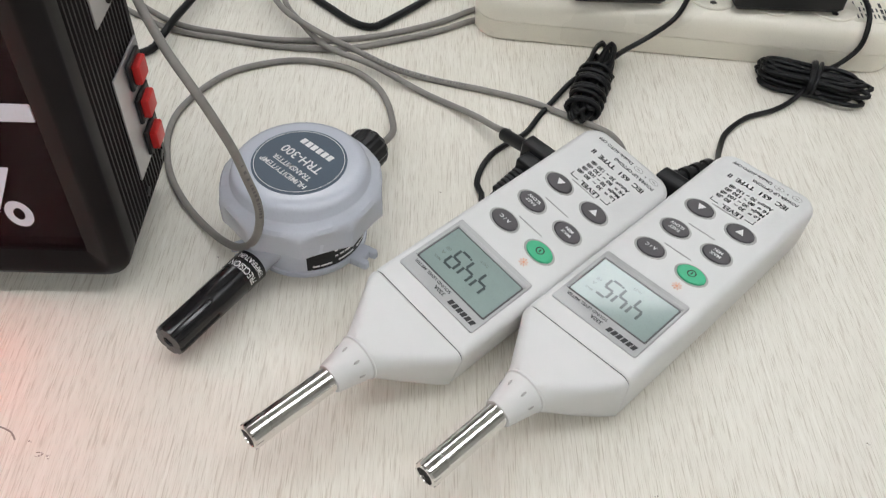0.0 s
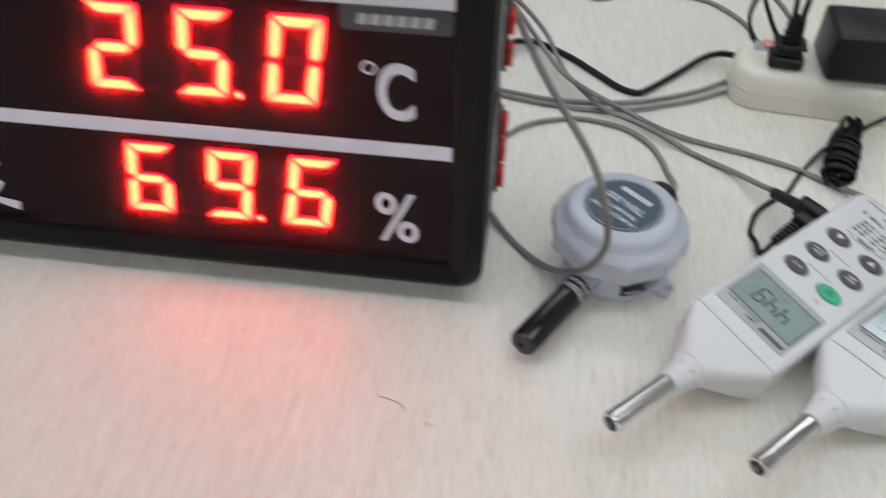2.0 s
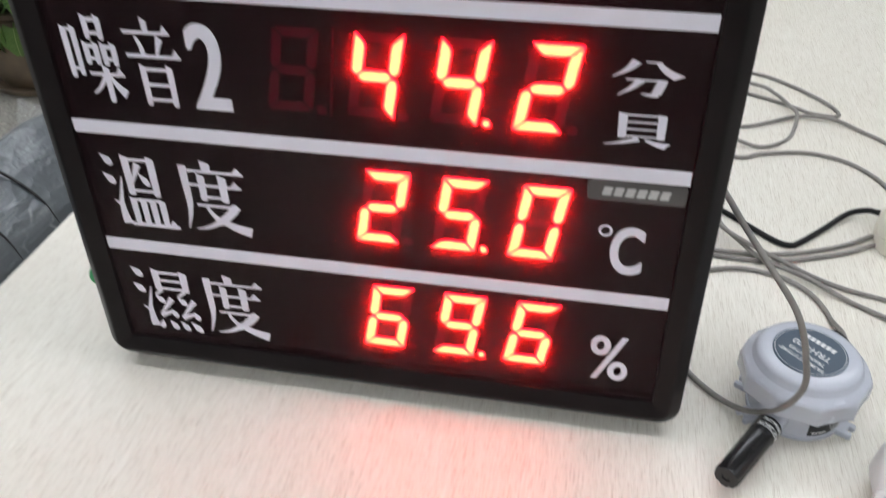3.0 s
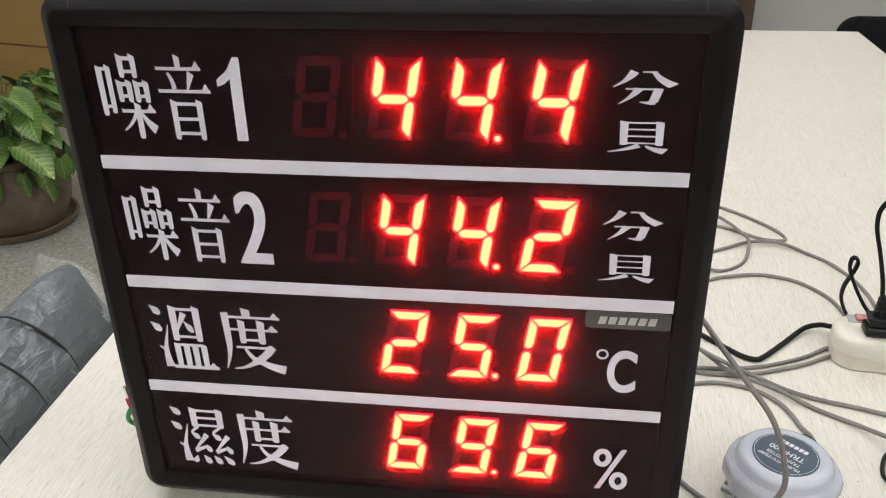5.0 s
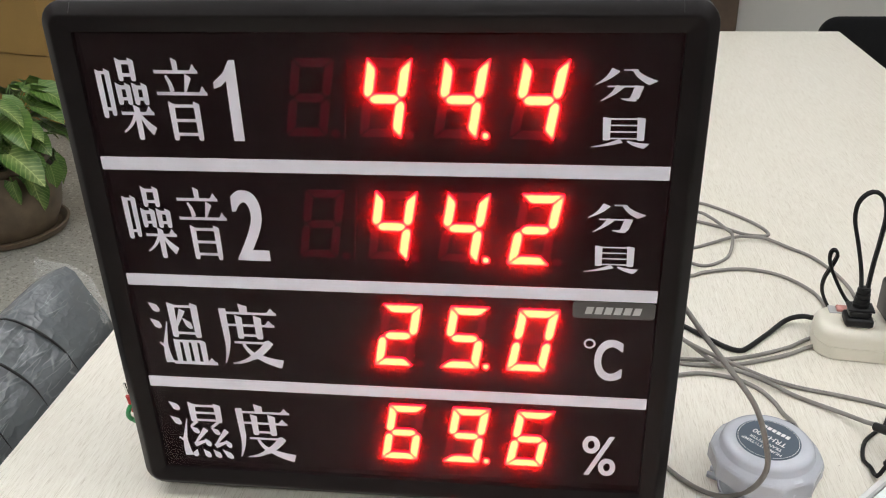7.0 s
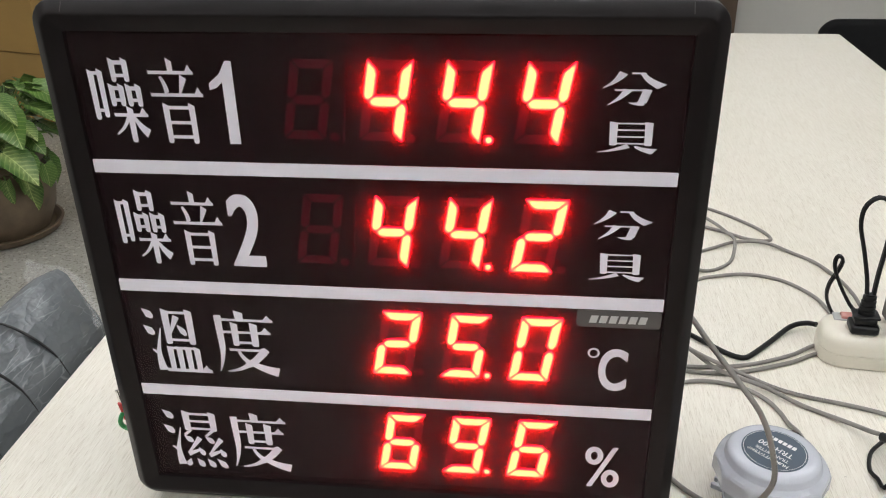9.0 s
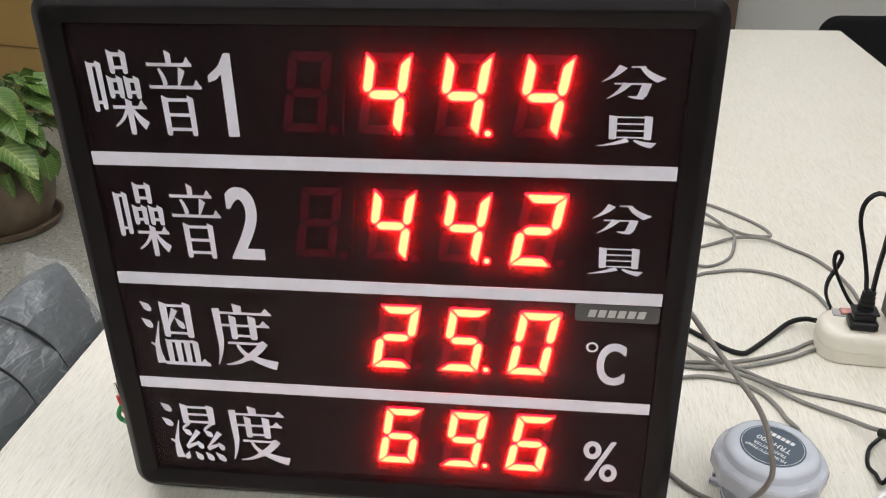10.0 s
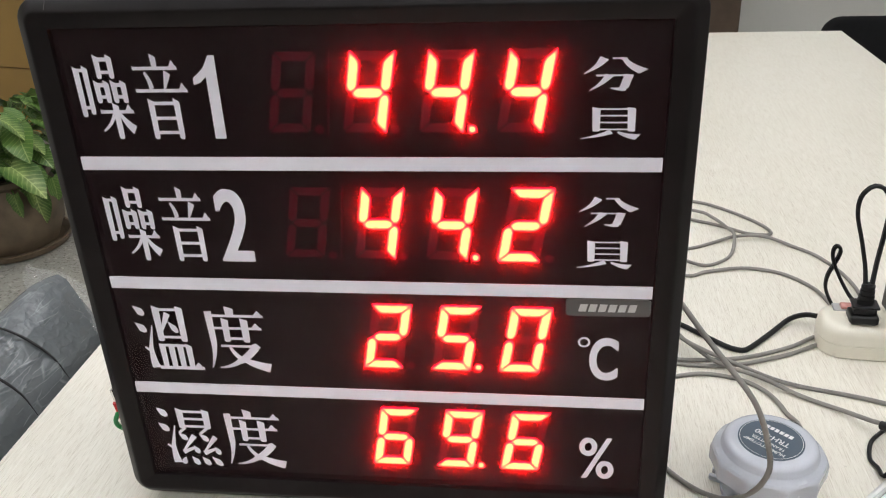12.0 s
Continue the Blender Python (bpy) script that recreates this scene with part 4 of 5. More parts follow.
    printed("+", 0.1806, 0.0169, 0.0018)
    for v in (0.0229, 0.0104):
        ov = bmesh.new()
        o = [ov.verts.new((0.0034 * math.cos(a), 0.0021 * math.sin(a), 0)) for a in (2 * math.pi * k / 24 for k in range(24))]
        i = [ov.verts.new((0.0030 * math.cos(a), 0.0017 * math.sin(a), 0)) for a in (2 * math.pi * k / 24 for k in range(24))]
        ring_faces(ov, o, i)
        print_on(e, "symbol", join(ov, bars([(-0.0011, -0.0005, 0.0011, 0.0005)])), 0.1815, v, H + 0.0003, M_GROOVE)
    return e


METER_SIZE = 0.9735
METER_B = pose(0.0707, 0.2812, 0.0, 0, 0, 44.25) @ Matrix.Scale(METER_SIZE, 4)
METER_A = pose(-0.0153, 0.2994, 0.0040, 11.0, 1.1, 44.85) @ Matrix.Scale(METER_SIZE, 4)
level_meter(METER_A, "44.9", "sound meters side by side")
level_meter(METER_B, "44.5", "sound meters side by side")

# ---- humidity transmitter ----


def transmitter():
    cx, cy = -0.0790, 0.3822
    e = empty("humidity_transmitter", pose(cx, cy, 0) @ Matrix.Scale(0.97, 4), "round pale grey sensor with blue label and black probe", "sensor")
    part("base", lathe([(0.0340, 0), (0.0372, 0.0012), (0.0372, 0.0045), (0.0360, 0.005), (0.0355, 0.033), (0.02, 0.033)], 56), M_TRH, e)

    def scallop(a, r, z):
        if r < 0.042:
            return r
        k = 1 if z < 0.040 else max(0, 1 - (z - 0.040) / 0.006)
        x = ((a * 10 / (2 * math.pi) + 0.36) % 1) * 2 - 1
        return r * (1 - 0.072 * k * (1 - x * x) ** 0.8)

    part("lid", lathe([(0.034, 0.0275), (0.0468, 0.0275), (0.0485, 0.0290), (0.0485, 0.0405), (0.0480, 0.0425), (0.0470, 0.0445), (0.0448, 0.0468), (0.0405, 0.0490), (0.0398, 0.0498), (0.0385, 0.0545), (0.0368, 0.0565), (0.0335, 0.0578), (0.0300, 0.0580), (0.001, 0.0580)], 132, scallop), M_TRH, e, "pale blue-grey screw lid with scalloped grip", smooth=30, at=Matrix.Diagonal((1.03, 1.03, 1.045, 1)))
    lab = part("label", lathe([(0.0282, 0.0578), (0.0282, 0.0584), (0.001, 0.0584)], 56), M_NAVY, e, "slate blue round label with white print", at=Matrix.Diagonal((0.985, 0.985, 1.045, 1)))
    rim = bmesh.new()
    o = [rim.verts.new((0.0268 * math.cos(a), 0.0268 * math.sin(a), 0)) for a in (2 * math.pi * k / 56 for k in range(56))]
    i = [rim.verts.new((0.0264 * math.cos(a), 0.0264 * math.sin(a), 0)) for a in (2 * math.pi * k / 56 for k in range(56))]
    ring_faces(rim, o, i)
    part("label_ring", rim, M_INKWHITE, lab, at=pose(0, 0, 0.0588))
    TURN = pose(0, 0, 0.0588, 0, 0, 138)
    part("lettering", line_glyphs("TRH-300", 0, -0.0018, 0.0062, 0.0325), M_INKWHITE, lab, smooth=0, at=TURN)
    part("lettering", line_glyphs("TRANSMITTER", -0.001, 0.0068, 0.0038, 0.0315), M_INKWHITE, lab, smooth=0, at=TURN)
    part("lettering", line_glyphs("HUMIDITY/TEMP", -0.0005, 0.0132, 0.0038, 0.0385), M_INKWHITE, lab, smooth=0, at=TURN)
    part("logo_bar", bars([(-0.0130 + 0.0045 * k, -0.0162, -0.0095 + 0.0045 * k, -0.0116) for k in range(6)]), M_INKWHITE, lab, smooth=0, at=TURN)
    # rating plate on the side
    pl = bmesh.new()
    a0, a1 = radians(-83), radians(3)
    for k in range(12):
        q = [a0 + (a1 - a0) * kk / 12 for kk in (k, k + 1)]
        pl.faces.new([pl.verts.new((0.0362 * math.cos(a), 0.0362 * math.sin(a), z)) for a, z in ((q[0], 0.006), (q[1], 0.006), (q[1], 0.0285), (q[0], 0.0285))])
    bmesh.ops.remove_doubles(pl, verts=pl.verts, dist=1e-5)
    plate = part("rating_plate", pl, M_BLACK, e, "curved black rating plate with white print")
    ink = bmesh.new()
    for row, spans in enumerate((((0.06, 0.20), (0.24, 0.40), (0.44, 0.70), (0.74, 0.94)), ((0.06, 0.16), (0.32, 0.36), (0.38, 0.46), (0.47, 0.54), (0.66, 0.70), (0.72, 0.80), (0.82, 0.92)), ((0.32, 0.36), (0.38, 0.45), (0.46, 0.56), (0.66, 0.70), (0.72, 0.79), (0.80, 0.90)), ((0.32, 0.36), (0.38, 0.44), (0.45, 0.55), (0.66, 0.70), (0.72, 0.92)), ((0.06, 0.14), (0.15, 0.28), (0.36, 0.58), (0.64, 0.74), (0.76, 0.95)))):
        z = 0.0263 - 0.0043 * row
        for s0, s1 in spans:
            q = [a0 + (a1 - a0) * (s0 + (s1 - s0) * kk / 3) for kk in range(4)]
            for u, w in zip(q[:-1], q[1:]):
                ink.faces.new([ink.verts.new((0.0365 * math.cos(a), 0.0365 * math.sin(a), zz)) for a, zz in ((u, z - 0.0007), (w, z - 0.0007), (w, z + 0.0007), (u, z + 0.0007))])
    part("print_bar", ink, M_INKWHITE, plate, smooth=0)
    # feet
    for a in (-28, 152, 205):
        f = join(slab(0.0060, 0.0075, 0.002, 0.0, 0.0048, 0.001, cx=0.0375), slab(0.0042, 0.0024, 0.0020, 0.0, 0.0047, 0.001, cx=0.0435, cy=0.0050), slab(0.0042, 0.0024, 0.0020, 0.0, 0.0047, 0.001, cx=0.0435, cy=-0.0050))
        part("mounting_foot", f, M_TRH, e, at=pose(0, 0, 0, 0, 0, a))
    # probe
    d = math.degrees(math.atan2(-0.0951, -0.0594))
    pr = pose(0, 0, 0.0175, 0, 0, d) @ pose(0, 0, 0, 0, 90, 0)
    part("probe_socket", lathe([(0.0092, 0.030), (0.0090, 0.0500), (0.0070, 0.0508)], 28), M_TRH, e, at=pr)

    def slots(a, r, z):
        return r * (0.90 if z > 0.0865 and abs((a * 6 / (2 * math.pi)) % 1 - 0.5) < 0.10 else 1.0)

    prb = part("probe", lathe([(0.0088, 0.0485), (0.0102, 0.0495), (0.0102, 0.0640), (0.0099, 0.0645), (0.0099, 0.0860), (0.0097, 0.0870), (0.0097, 0.1150), (0.0091, 0.1168), (0.0034, 0.1170), (0.0030, 0.1160), (0.0005, 0.1160)], 72, slots), M_BLACKGLOSS, e, "glossy black slotted probe", at=pr, smooth=30)
    for word, mid, z, size, wide in (("PRECISION", 150, 0.0600, 0.0044, 0.0210), ("TEMPERATURE", 146, 0.0535, 0.0032, 0.0210)):
        bm = line_glyphs(word, 0, 0, size, wide)
        for v in bm.verts:
            t = radians(mid) + v.co.x / 0.0102
            v.co = Vector((0.01032 * math.cos(t), 0.01032 * math.sin(t), z + v.co.y))
        part("lettering", bm, M_INKWHITE, prb, smooth=0)
    # cable gland
    g = math.degrees(math.atan2(0.0608, 0.0361))
    gp = pose(0, 0, 0.0215, 0, 0, g) @ pose(0, 0, 0, 0, 90, 0)
    part("cable_gland", lathe([(0.0115, 0.033), (0.0115, 0.050), (0.0142, 0.0505), (0.0142, 0.0700), (0.0124, 0.0735), (0.0064, 0.0765), (0.004, 0.0765)], 48, lambda a, r, z: r * (1 - 0.05 * (math.cos(12 * a) > 0.2)) if r > 0.011 else r), M_BLACK, e, "black ribbed cable gland", at=gp, smooth=25)


transmitter()

# ---- grey signal cables ----
CR = 0.0023


def grey_cable(pts, label, marks=()):
    """marks: stretches along the cable, in shares of its length, that carry faint print."""
    ob = tagged(finish("signal_cable", tube(pts, CR, 12, 0.004), M_GREYCABLE, smooth=60), label, "cable", "grey signal cables")
    line = smooth_line(pts, 0.0004)
    g = random.Random(len(line))
    for m0, m1 in marks:
        bm = bmesh.new()
        i, last = int(m0 * len(line)), int(m1 * len(line))
        while i + 8 < last:
            n = g.choice((2, 3, 4))
            cut = []
            for p, q in ((line[i], line[i + 1]), (line[i + n], line[i + n + 1])):
                d = (q - p).normalized()
                v = Vector((0.25, -0.5, 0.85))
                v = (v - d * v.dot(d)).normalized()
                u = d.cross(v)
                cut.append([bm.verts.new(p + (v * math.cos(t) + u * math.sin(t)) * (CR + 0.00008)) for t in (-0.32, 0.0, 0.32)])
            for k in (0, 1):
                bm.faces.new((cut[0][k], cut[0][k + 1], cut[1][k + 1], cut[1][k]))
            i += n + g.choice((2, 2, 3, 7))
        bmesh.ops.recalc_face_normals(bm, faces=bm.faces)
        part("print_bar", bm, M_CABLEINK, ob, "faint dark print", smooth=0)
    return ob


R = CR
grey_cable([(-0.0401, 0.4388, 0.0215), (-0.0346, 0.4485, 0.020), (-0.0307, 0.4679, 0.012), (-0.0328, 0.4947, R), (-0.0367, 0.5112, R), (-0.0456, 0.5310, R), (-0.0616, 0.5471, R), (-0.0787, 0.5551, R), (-0.1050, 0.5593, R), (-0.1334, 0.5522, R), (-0.1558, 0.5386, R), (-0.1730, 0.5135, R), (-0.1820, 0.4880, R), (-0.1809, 0.4582, R), (-0.1716, 0.4283, R), (-0.1564, 0.4023, R), (-0.1382, 0.3805, R + 0.001), (-0.1219, 0.3627, 0.010), (-0.1096, 0.3500, 0.022), (-0.0990, 0.3382, 0.042), (-0.0934, 0.3324, 0.062), (-0.0929, 0.3310, 0.077), (-0.0963, 0.3315, 0.093), (-0.1007, 0.3331, 0.109), (-0.1070, 0.3346, 0.125), (-0.1145, 0.3394, 0.137), (-0.1297, 0.3533, 0.153), (-0.1462, 0.3766, 0.167), (-0.1591, 0.4043, 0.176), (-0.1694, 0.4336, 0.178), (-0.1882, 0.4505, 0.170), (-0.2196, 0.4529, 0.15), (-0.2399, 0.4303, 0.14)], "thick grey cable looping over the transmitter to the board", ((0.63, 0.68), (0.84, 0.90)))
grey_cable([(0.0854, 0.6372, R), (0.0558, 0.6438, R), (0.0303, 0.6388, R), (0.0007, 0.6175, R), (-0.0352, 0.5998, R), (-0.0625, 0.5906, R), (-0.0928, 0.5857, R), (-0.1304, 0.5853, R), (-0.1651, 0.5910, R), (-0.1969, 0.5987, R), (-0.2216, 0.6134, R), (-0.2493, 0.6423, R), (-0.2604, 0.6960, R), (-0.2091, 0.7730, R), (-0.1479, 0.7981, R), (-0.0912, 0.7786, R), (-0.0647, 0.7907, R), (-0.0190, 0.8025, R), (0.0154, 0.7958, R), (0.0394, 0.7789, R), (0.0600, 0.7467, R), (0.0675, 0.7106, R), (0.0727, 0.6712, R), (0.0817, 0.6545, R)], "grey cable running under the power strip and behind the board")
grey_cable([(0.0945, 0.6253, R), (0.0598, 0.6299, R), (0.0282, 0.6220, R), (-0.0019, 0.6036, R), (-0.0362, 0.5884, R), (-0.0645, 0.5783, R), (-0.0949, 0.5744, R), (-0.1294, 0.5769, R), (-0.1641, 0.5837, R), (-0.1948, 0.5902, R), (-0.2248, 0.6041, R), (-0.2744, 0.6478, R), (-0.2908, 0.7274, R), (-0.2191, 0.8095, R), (-0.1373, 0.8447, R), (-0.0772, 0.8574, R), (-0.0444, 0.8757, R), (-0.0106, 0.8899, 0.006), (0.0280, 0.8904, 0.006), (0.0610, 0.8679, R), (0.0839, 0.8415, R), (0.1013, 0.7988, R), (0.1077, 0.7625, R), (0.1081, 0.7337, R), (0.1078, 0.6708, R), (0.1004, 0.6368, R)], "grey cable running under the power strip and behind the board")
grey_cable([(0.0467, 0.4647, 0.017), (0.0398, 0.4732, 0.013), (0.0230, 0.4979, 0.005), (-0.0107, 0.5238, R), (-0.0404, 0.5413, 0.008), (-0.0574, 0.5513, 0.0095), (-0.0795, 0.5637, 0.0095), (-0.0937, 0.5778, 0.0095), (-0.1068, 0.5960, 0.011), (-0.1197, 0.6161, 0.012), (-0.1291, 0.6435, 0.014), (-0.1439, 0.6744, 0.022), (-0.1789, 0.6856, 0.05), (-0.2175, 0.6372, 0.09), (-0.2322, 0.5402, 0.12), (-0.2404, 0.4316, 0.13)], "grey cable from a meter to the back of the board", ((0.30, 0.38),))
grey_cable([(0.1210, 0.4428, 0.018), (0.1193, 0.4580, 0.016), (0.1156, 0.4755, 0.010), (0.1049, 0.4907, 0.005), (0.0883, 0.5046, R), (0.0658, 0.5177, R), (0.0342, 0.5292, R), (-0.0065, 0.5410, R), (-0.0364, 0.5494, 0.006), (-0.0644, 0.5650, 0.0098), (-0.0844, 0.5721, 0.015), (-0.1056, 0.5886, 0.0165), (-0.1209, 0.6035, 0.018), (-0.1343, 0.6272, 0.019), (-0.1485, 0.6523, 0.024), (-0.1797, 0.6655, 0.055), (-0.2182, 0.6168, 0.10), (-0.2368, 0.5298, 0.13), (-0.2502, 0.4319, 0.14)], "grey cable from a meter to the back of the board", ((0.22, 0.34),))
grey_cable([(-0.2517, 0.4328, 0.10), (-0.2538, 0.5236, 0.08), (-0.2349, 0.6857, 0.02), (-0.2087, 0.8510, R), (-0.1463, 0.9969, R), (-0.0845, 1.0276, R), (-0.0457, 1.0174, R), (-0.0244, 1.0044, R), (0.0048, 0.9754, R), (0.0308, 0.9414, R), (0.0415, 0.9141, R), (0.0332, 0.8986, 0.005), (0.0079, 0.9083, R), (-0.0193, 0.9286, R), (-0.0496, 0.9459, R), (-0.0954, 0.9645, R), (-0.1568, 0.9655, R), (-0.1977, 0.9767, R)], "slack loop of grey cable lying behind the board")
grey_cable([(-0.1975, 1.0084, R), (-0.1257, 1.0019, R), (-0.0544, 0.9693, 0.009), (-0.0333, 0.9438, 0.0098), (-0.0184, 0.9110, 0.009), (-0.0147, 0.8808, 0.0125), (-0.0235, 0.8452, R), (-0.0421, 0.8194, R), (-0.0655, 0.8084, R), (-0.0969, 0.8111, 0.0098), (-0.1475, 0.8399, 0.0098), (-0.1982, 0.8927, R), (-0.2390, 0.9143, R)], "slack loop of grey cable lying behind the board")


def black_plug(name, parent, m, length, r, ribs=0):
    prof = [(r * 0.6, 0)]
    for k in range(ribs):
        z = length * (k + 0.2) / ribs
        q = r * (0.72 + 0.28 * k / max(1, ribs))
        prof += [(q, z), (q, z + length * 0.45 / ribs), (q * 0.72, z + length * 0.5 / ribs), (q * 0.72, z + length * 0.85 / ribs)]
    if not ribs:
        prof += [(r, length * 0.05), (r, length * 0.95)]
    prof.append((r * 0.6, length))
    return part(name, lathe(prof, 18), M_BLACK, parent, at=m, smooth=30)


def aim(a, b):
    d = Vector(b) - Vector(a)
    return Matrix.Translation(a) @ d.to_track_quat("Z", "Y").to_matrix().to_4x4(), d.length


# signal plug at the first meter, in the meter's own frame
def signal_plug(meter, s0, tail):
    e = empty("signal_plug", Matrix(), "black angled plug at the end of a grey cable", "plug", "signal plugs")
    a = meter @ Vector((s0, 0.0335, 0.018))
    b = meter @ Vector((s0, 0.056, 0.015))
    m, ln = aim(a, b)
    part("plug_body", moved(box((-0.0055, -0.0075, 0.0), (0.0055, 0.0075, ln), 0.002), m), M_BLACK, e)
    m, ln = aim(meter @ Vector((s0, 0.052, 0.015)), tail)
    black_plug("strain_relief", e, m @ Matrix.Translation((0, 0, 0)), ln, 0.0044, 0)
    return e


signal_plug(METER_A, 0.1535, (0.0428, 0.4650, 0.0155))

# ---- power strip ----
SH = 0.037
STRIP = pose(0.190, 0.6155, 0, 0, 0, -6)


def power_strip():
    e = empty("power_strip", STRIP, "cream plastic power strip with round outlets, lying on a table", "power strip")
    hx, hy = 0.1625, 0.0325
    bm = bmesh.new()
    rings = []
    for z, d in ((0.0, 0.003), (0.0015, 0.0005), (0.0165, 0.0), (0.0168, 0.0006), (0.0176, 0.0006), (0.0179, 0.0), (0.027, 0.0012), (0.032, 0.0028), (0.0350, 0.0055), (0.0366, 0.0090), (0.0370, 0.0130)):
        rings.append([(x, y, z) for x, y in rrect(hx - d, hy - d, 0.024 - d * 0.5, 8)])
    stack(bm, rings)
    part("housing", bm, M_STRIP, e, smooth=35)
    for k in range(6):
        x = -hx + 0.044 + 0.0455 * k
        o = part("outlet", lathe([(0.0185, 0), (0.0185, 0.0012), (0.0172, 0.0017), (0.0160, 0.0012), (0.0005, 0.0010)], 40), M_STRIP, e, at=pose(x, -0.004, SH - 0.0004))
        for sx, sy in ((-0.0055, 0.004), (0.0055, 0.004)):
            part("slot", box((sx - 0.001, sy - 0.0042, 0.0009), (sx + 0.001, sy + 0.0042, 0.0014)), M_SLOT, o, smooth=0)
        part("slot", slab(0.0026, 0.0024, 0.0023, 0.0009, 0.0014, cy=-0.0088), M_SLOT, o, smooth=0)
    sw = part("rocker_frame", box((-hx + 0.016, 0.008, SH - 0.001), (-hx + 0.046, 0.024, SH + 0.0012), 0.001), M_BEZEL, e)
    part("rocker_switch", box((-hx + 0.024, 0.010, SH), (-hx + 0.038, 0.022, SH + 0.0042), 0.0015), M_NEON, sw, "translucent pink rocker switch")
    lab = part("rating_sticker", box((hx - 0.040, -0.020, SH - 0.0002), (hx - 0.012, 0.020, SH + 0.0003)), M_STRIP, e, smooth=0)
    part("print_bar", bars([(hx - 0.037 + 0.0032 * k, -0.016 + 0.0085 * j + 0.0012 * (k % 3), hx - 0.0358 + 0.0032 * k + 0.0010 * (k == 6), -0.0092 + 0.0085 * j + 0.0008 * (k % 2)) for k in range(8) for j in range(3 - k % 2)], SH + 0.0005), M_INK, lab, smooth=0)
    part("sticker", box((0.018, 0.010, SH - 0.0002), (0.033, 0.026, SH + 0.0004)), M_BLUE, e, "small blue sticker", smooth=0)
    part("cord", moved(tube([STRIP @ Vector((-hx + 0.004, 0.028, 0.017)), STRIP @ Vector((-hx - 0.006, 0.036, 0.013)), STRIP @ Vector((-hx - 0.022, 0.036, 0.006)), (-0.0189, 0.6402, 0.003), (-0.0449, 0.6119, 0.003), (-0.0552, 0.6060, 0.003), (-0.0702, 0.6130, 0.003), (-0.0932, 0.6361, 0.003), (-0.1196, 0.6616, 0.003), (-0.1541, 0.6763, 0.006), (-0.1862, 0.6551, 0.009), (-0.2019, 0.6104, 0.009), (-0.2089, 0.5772, 0.009), (-0.2172, 0.5651, 0.003), (-0.2409, 0.5629, 0.003), (-0.3087, 0.6100, 0.003), (-0.4031, 0.7599, 0.003), (-0.5085, 1.2388, 0.003)], 0.0030, 10), STRIP.inverted()), M_RUBBER, e, "black mains cord")


power_strip()


def mains_plug():
    e = empty("mains_plug", pose(0.0676, 0.6164, SH, 0, 0, -6), "black mains plug in power strip, cord tied in a loop", "plug")
    part("plug_body", box((-0.0145, -0.012, 0.001), (0.0145, 0.012, 0.012), 0.003), M_BLACK, e)
    part("plug_grip", box((-0.0115, -0.009, 0.011), (0.0115, 0.009, 0.020), 0.003), M_BLACK, e)
    part("plug_flange", box((-0.0135, -0.010, 0.020), (0.0135, 0.010, 0.023), 0.001), M_BLACK, e)
    rel = [(0.0085, 0.022)]
    for k in range(4):
        z = 0.024 + 0.0058 * k
        rel += [(0.0088 - 0.0006 * k, z), (0.0088 - 0.0006 * k, z + 0.0034), (0.0068 - 0.0005 * k, z + 0.0038), (0.0068 - 0.0005 * k, z + 0.0055)]
    part("strain_relief", moved(lathe(rel, 18), Matrix.Diagonal((1, 0.75, 1, 1))), M_BLACK, e, smooth=30)
    for dy in (-0.0016, 0.0016):
        part("cord", tube([(-0.003, dy, 0.043), (-0.004, 0.010 + dy, 0.060), (-0.009, 0.022 + dy, 0.085), (-0.015, 0.033 + dy, 0.110), (-0.014, 0.038 + dy, 0.128), (-0.006, 0.040 + dy, 0.139), (0.003, 0.040 + dy, 0.141), (0.011, 0.038 + dy, 0.134), (0.015, 0.034 + dy, 0.116), (0.012, 0.025 + dy, 0.092), (0.007, 0.013 + dy, 0.066), (0.003, dy, 0.043)], 0.0021, 8), M_RUBBER, e)
        part("cord", tube([(0.000, dy + 0.008, 0.014), (-0.010, 0.020 + dy, 0.018), (-0.022, 0.030 + dy, 0.036), (-0.031, 0.036 + dy, 0.056), (-0.031, 0.038 + dy, 0.068), (-0.027, 0.038 + dy, 0.070), (-0.024, 0.038 + dy, 0.064), (-0.028, 0.037 + dy, 0.050), (-0.033, 0.038 + dy, 0.034), (-0.032, 0.040 + dy, 0.016), (-0.020, 0.044 + dy, -0.008), (0.0, 0.050 + dy, -0.034)], 0.0019, 8), M_RUBBER, e)


mains_plug()


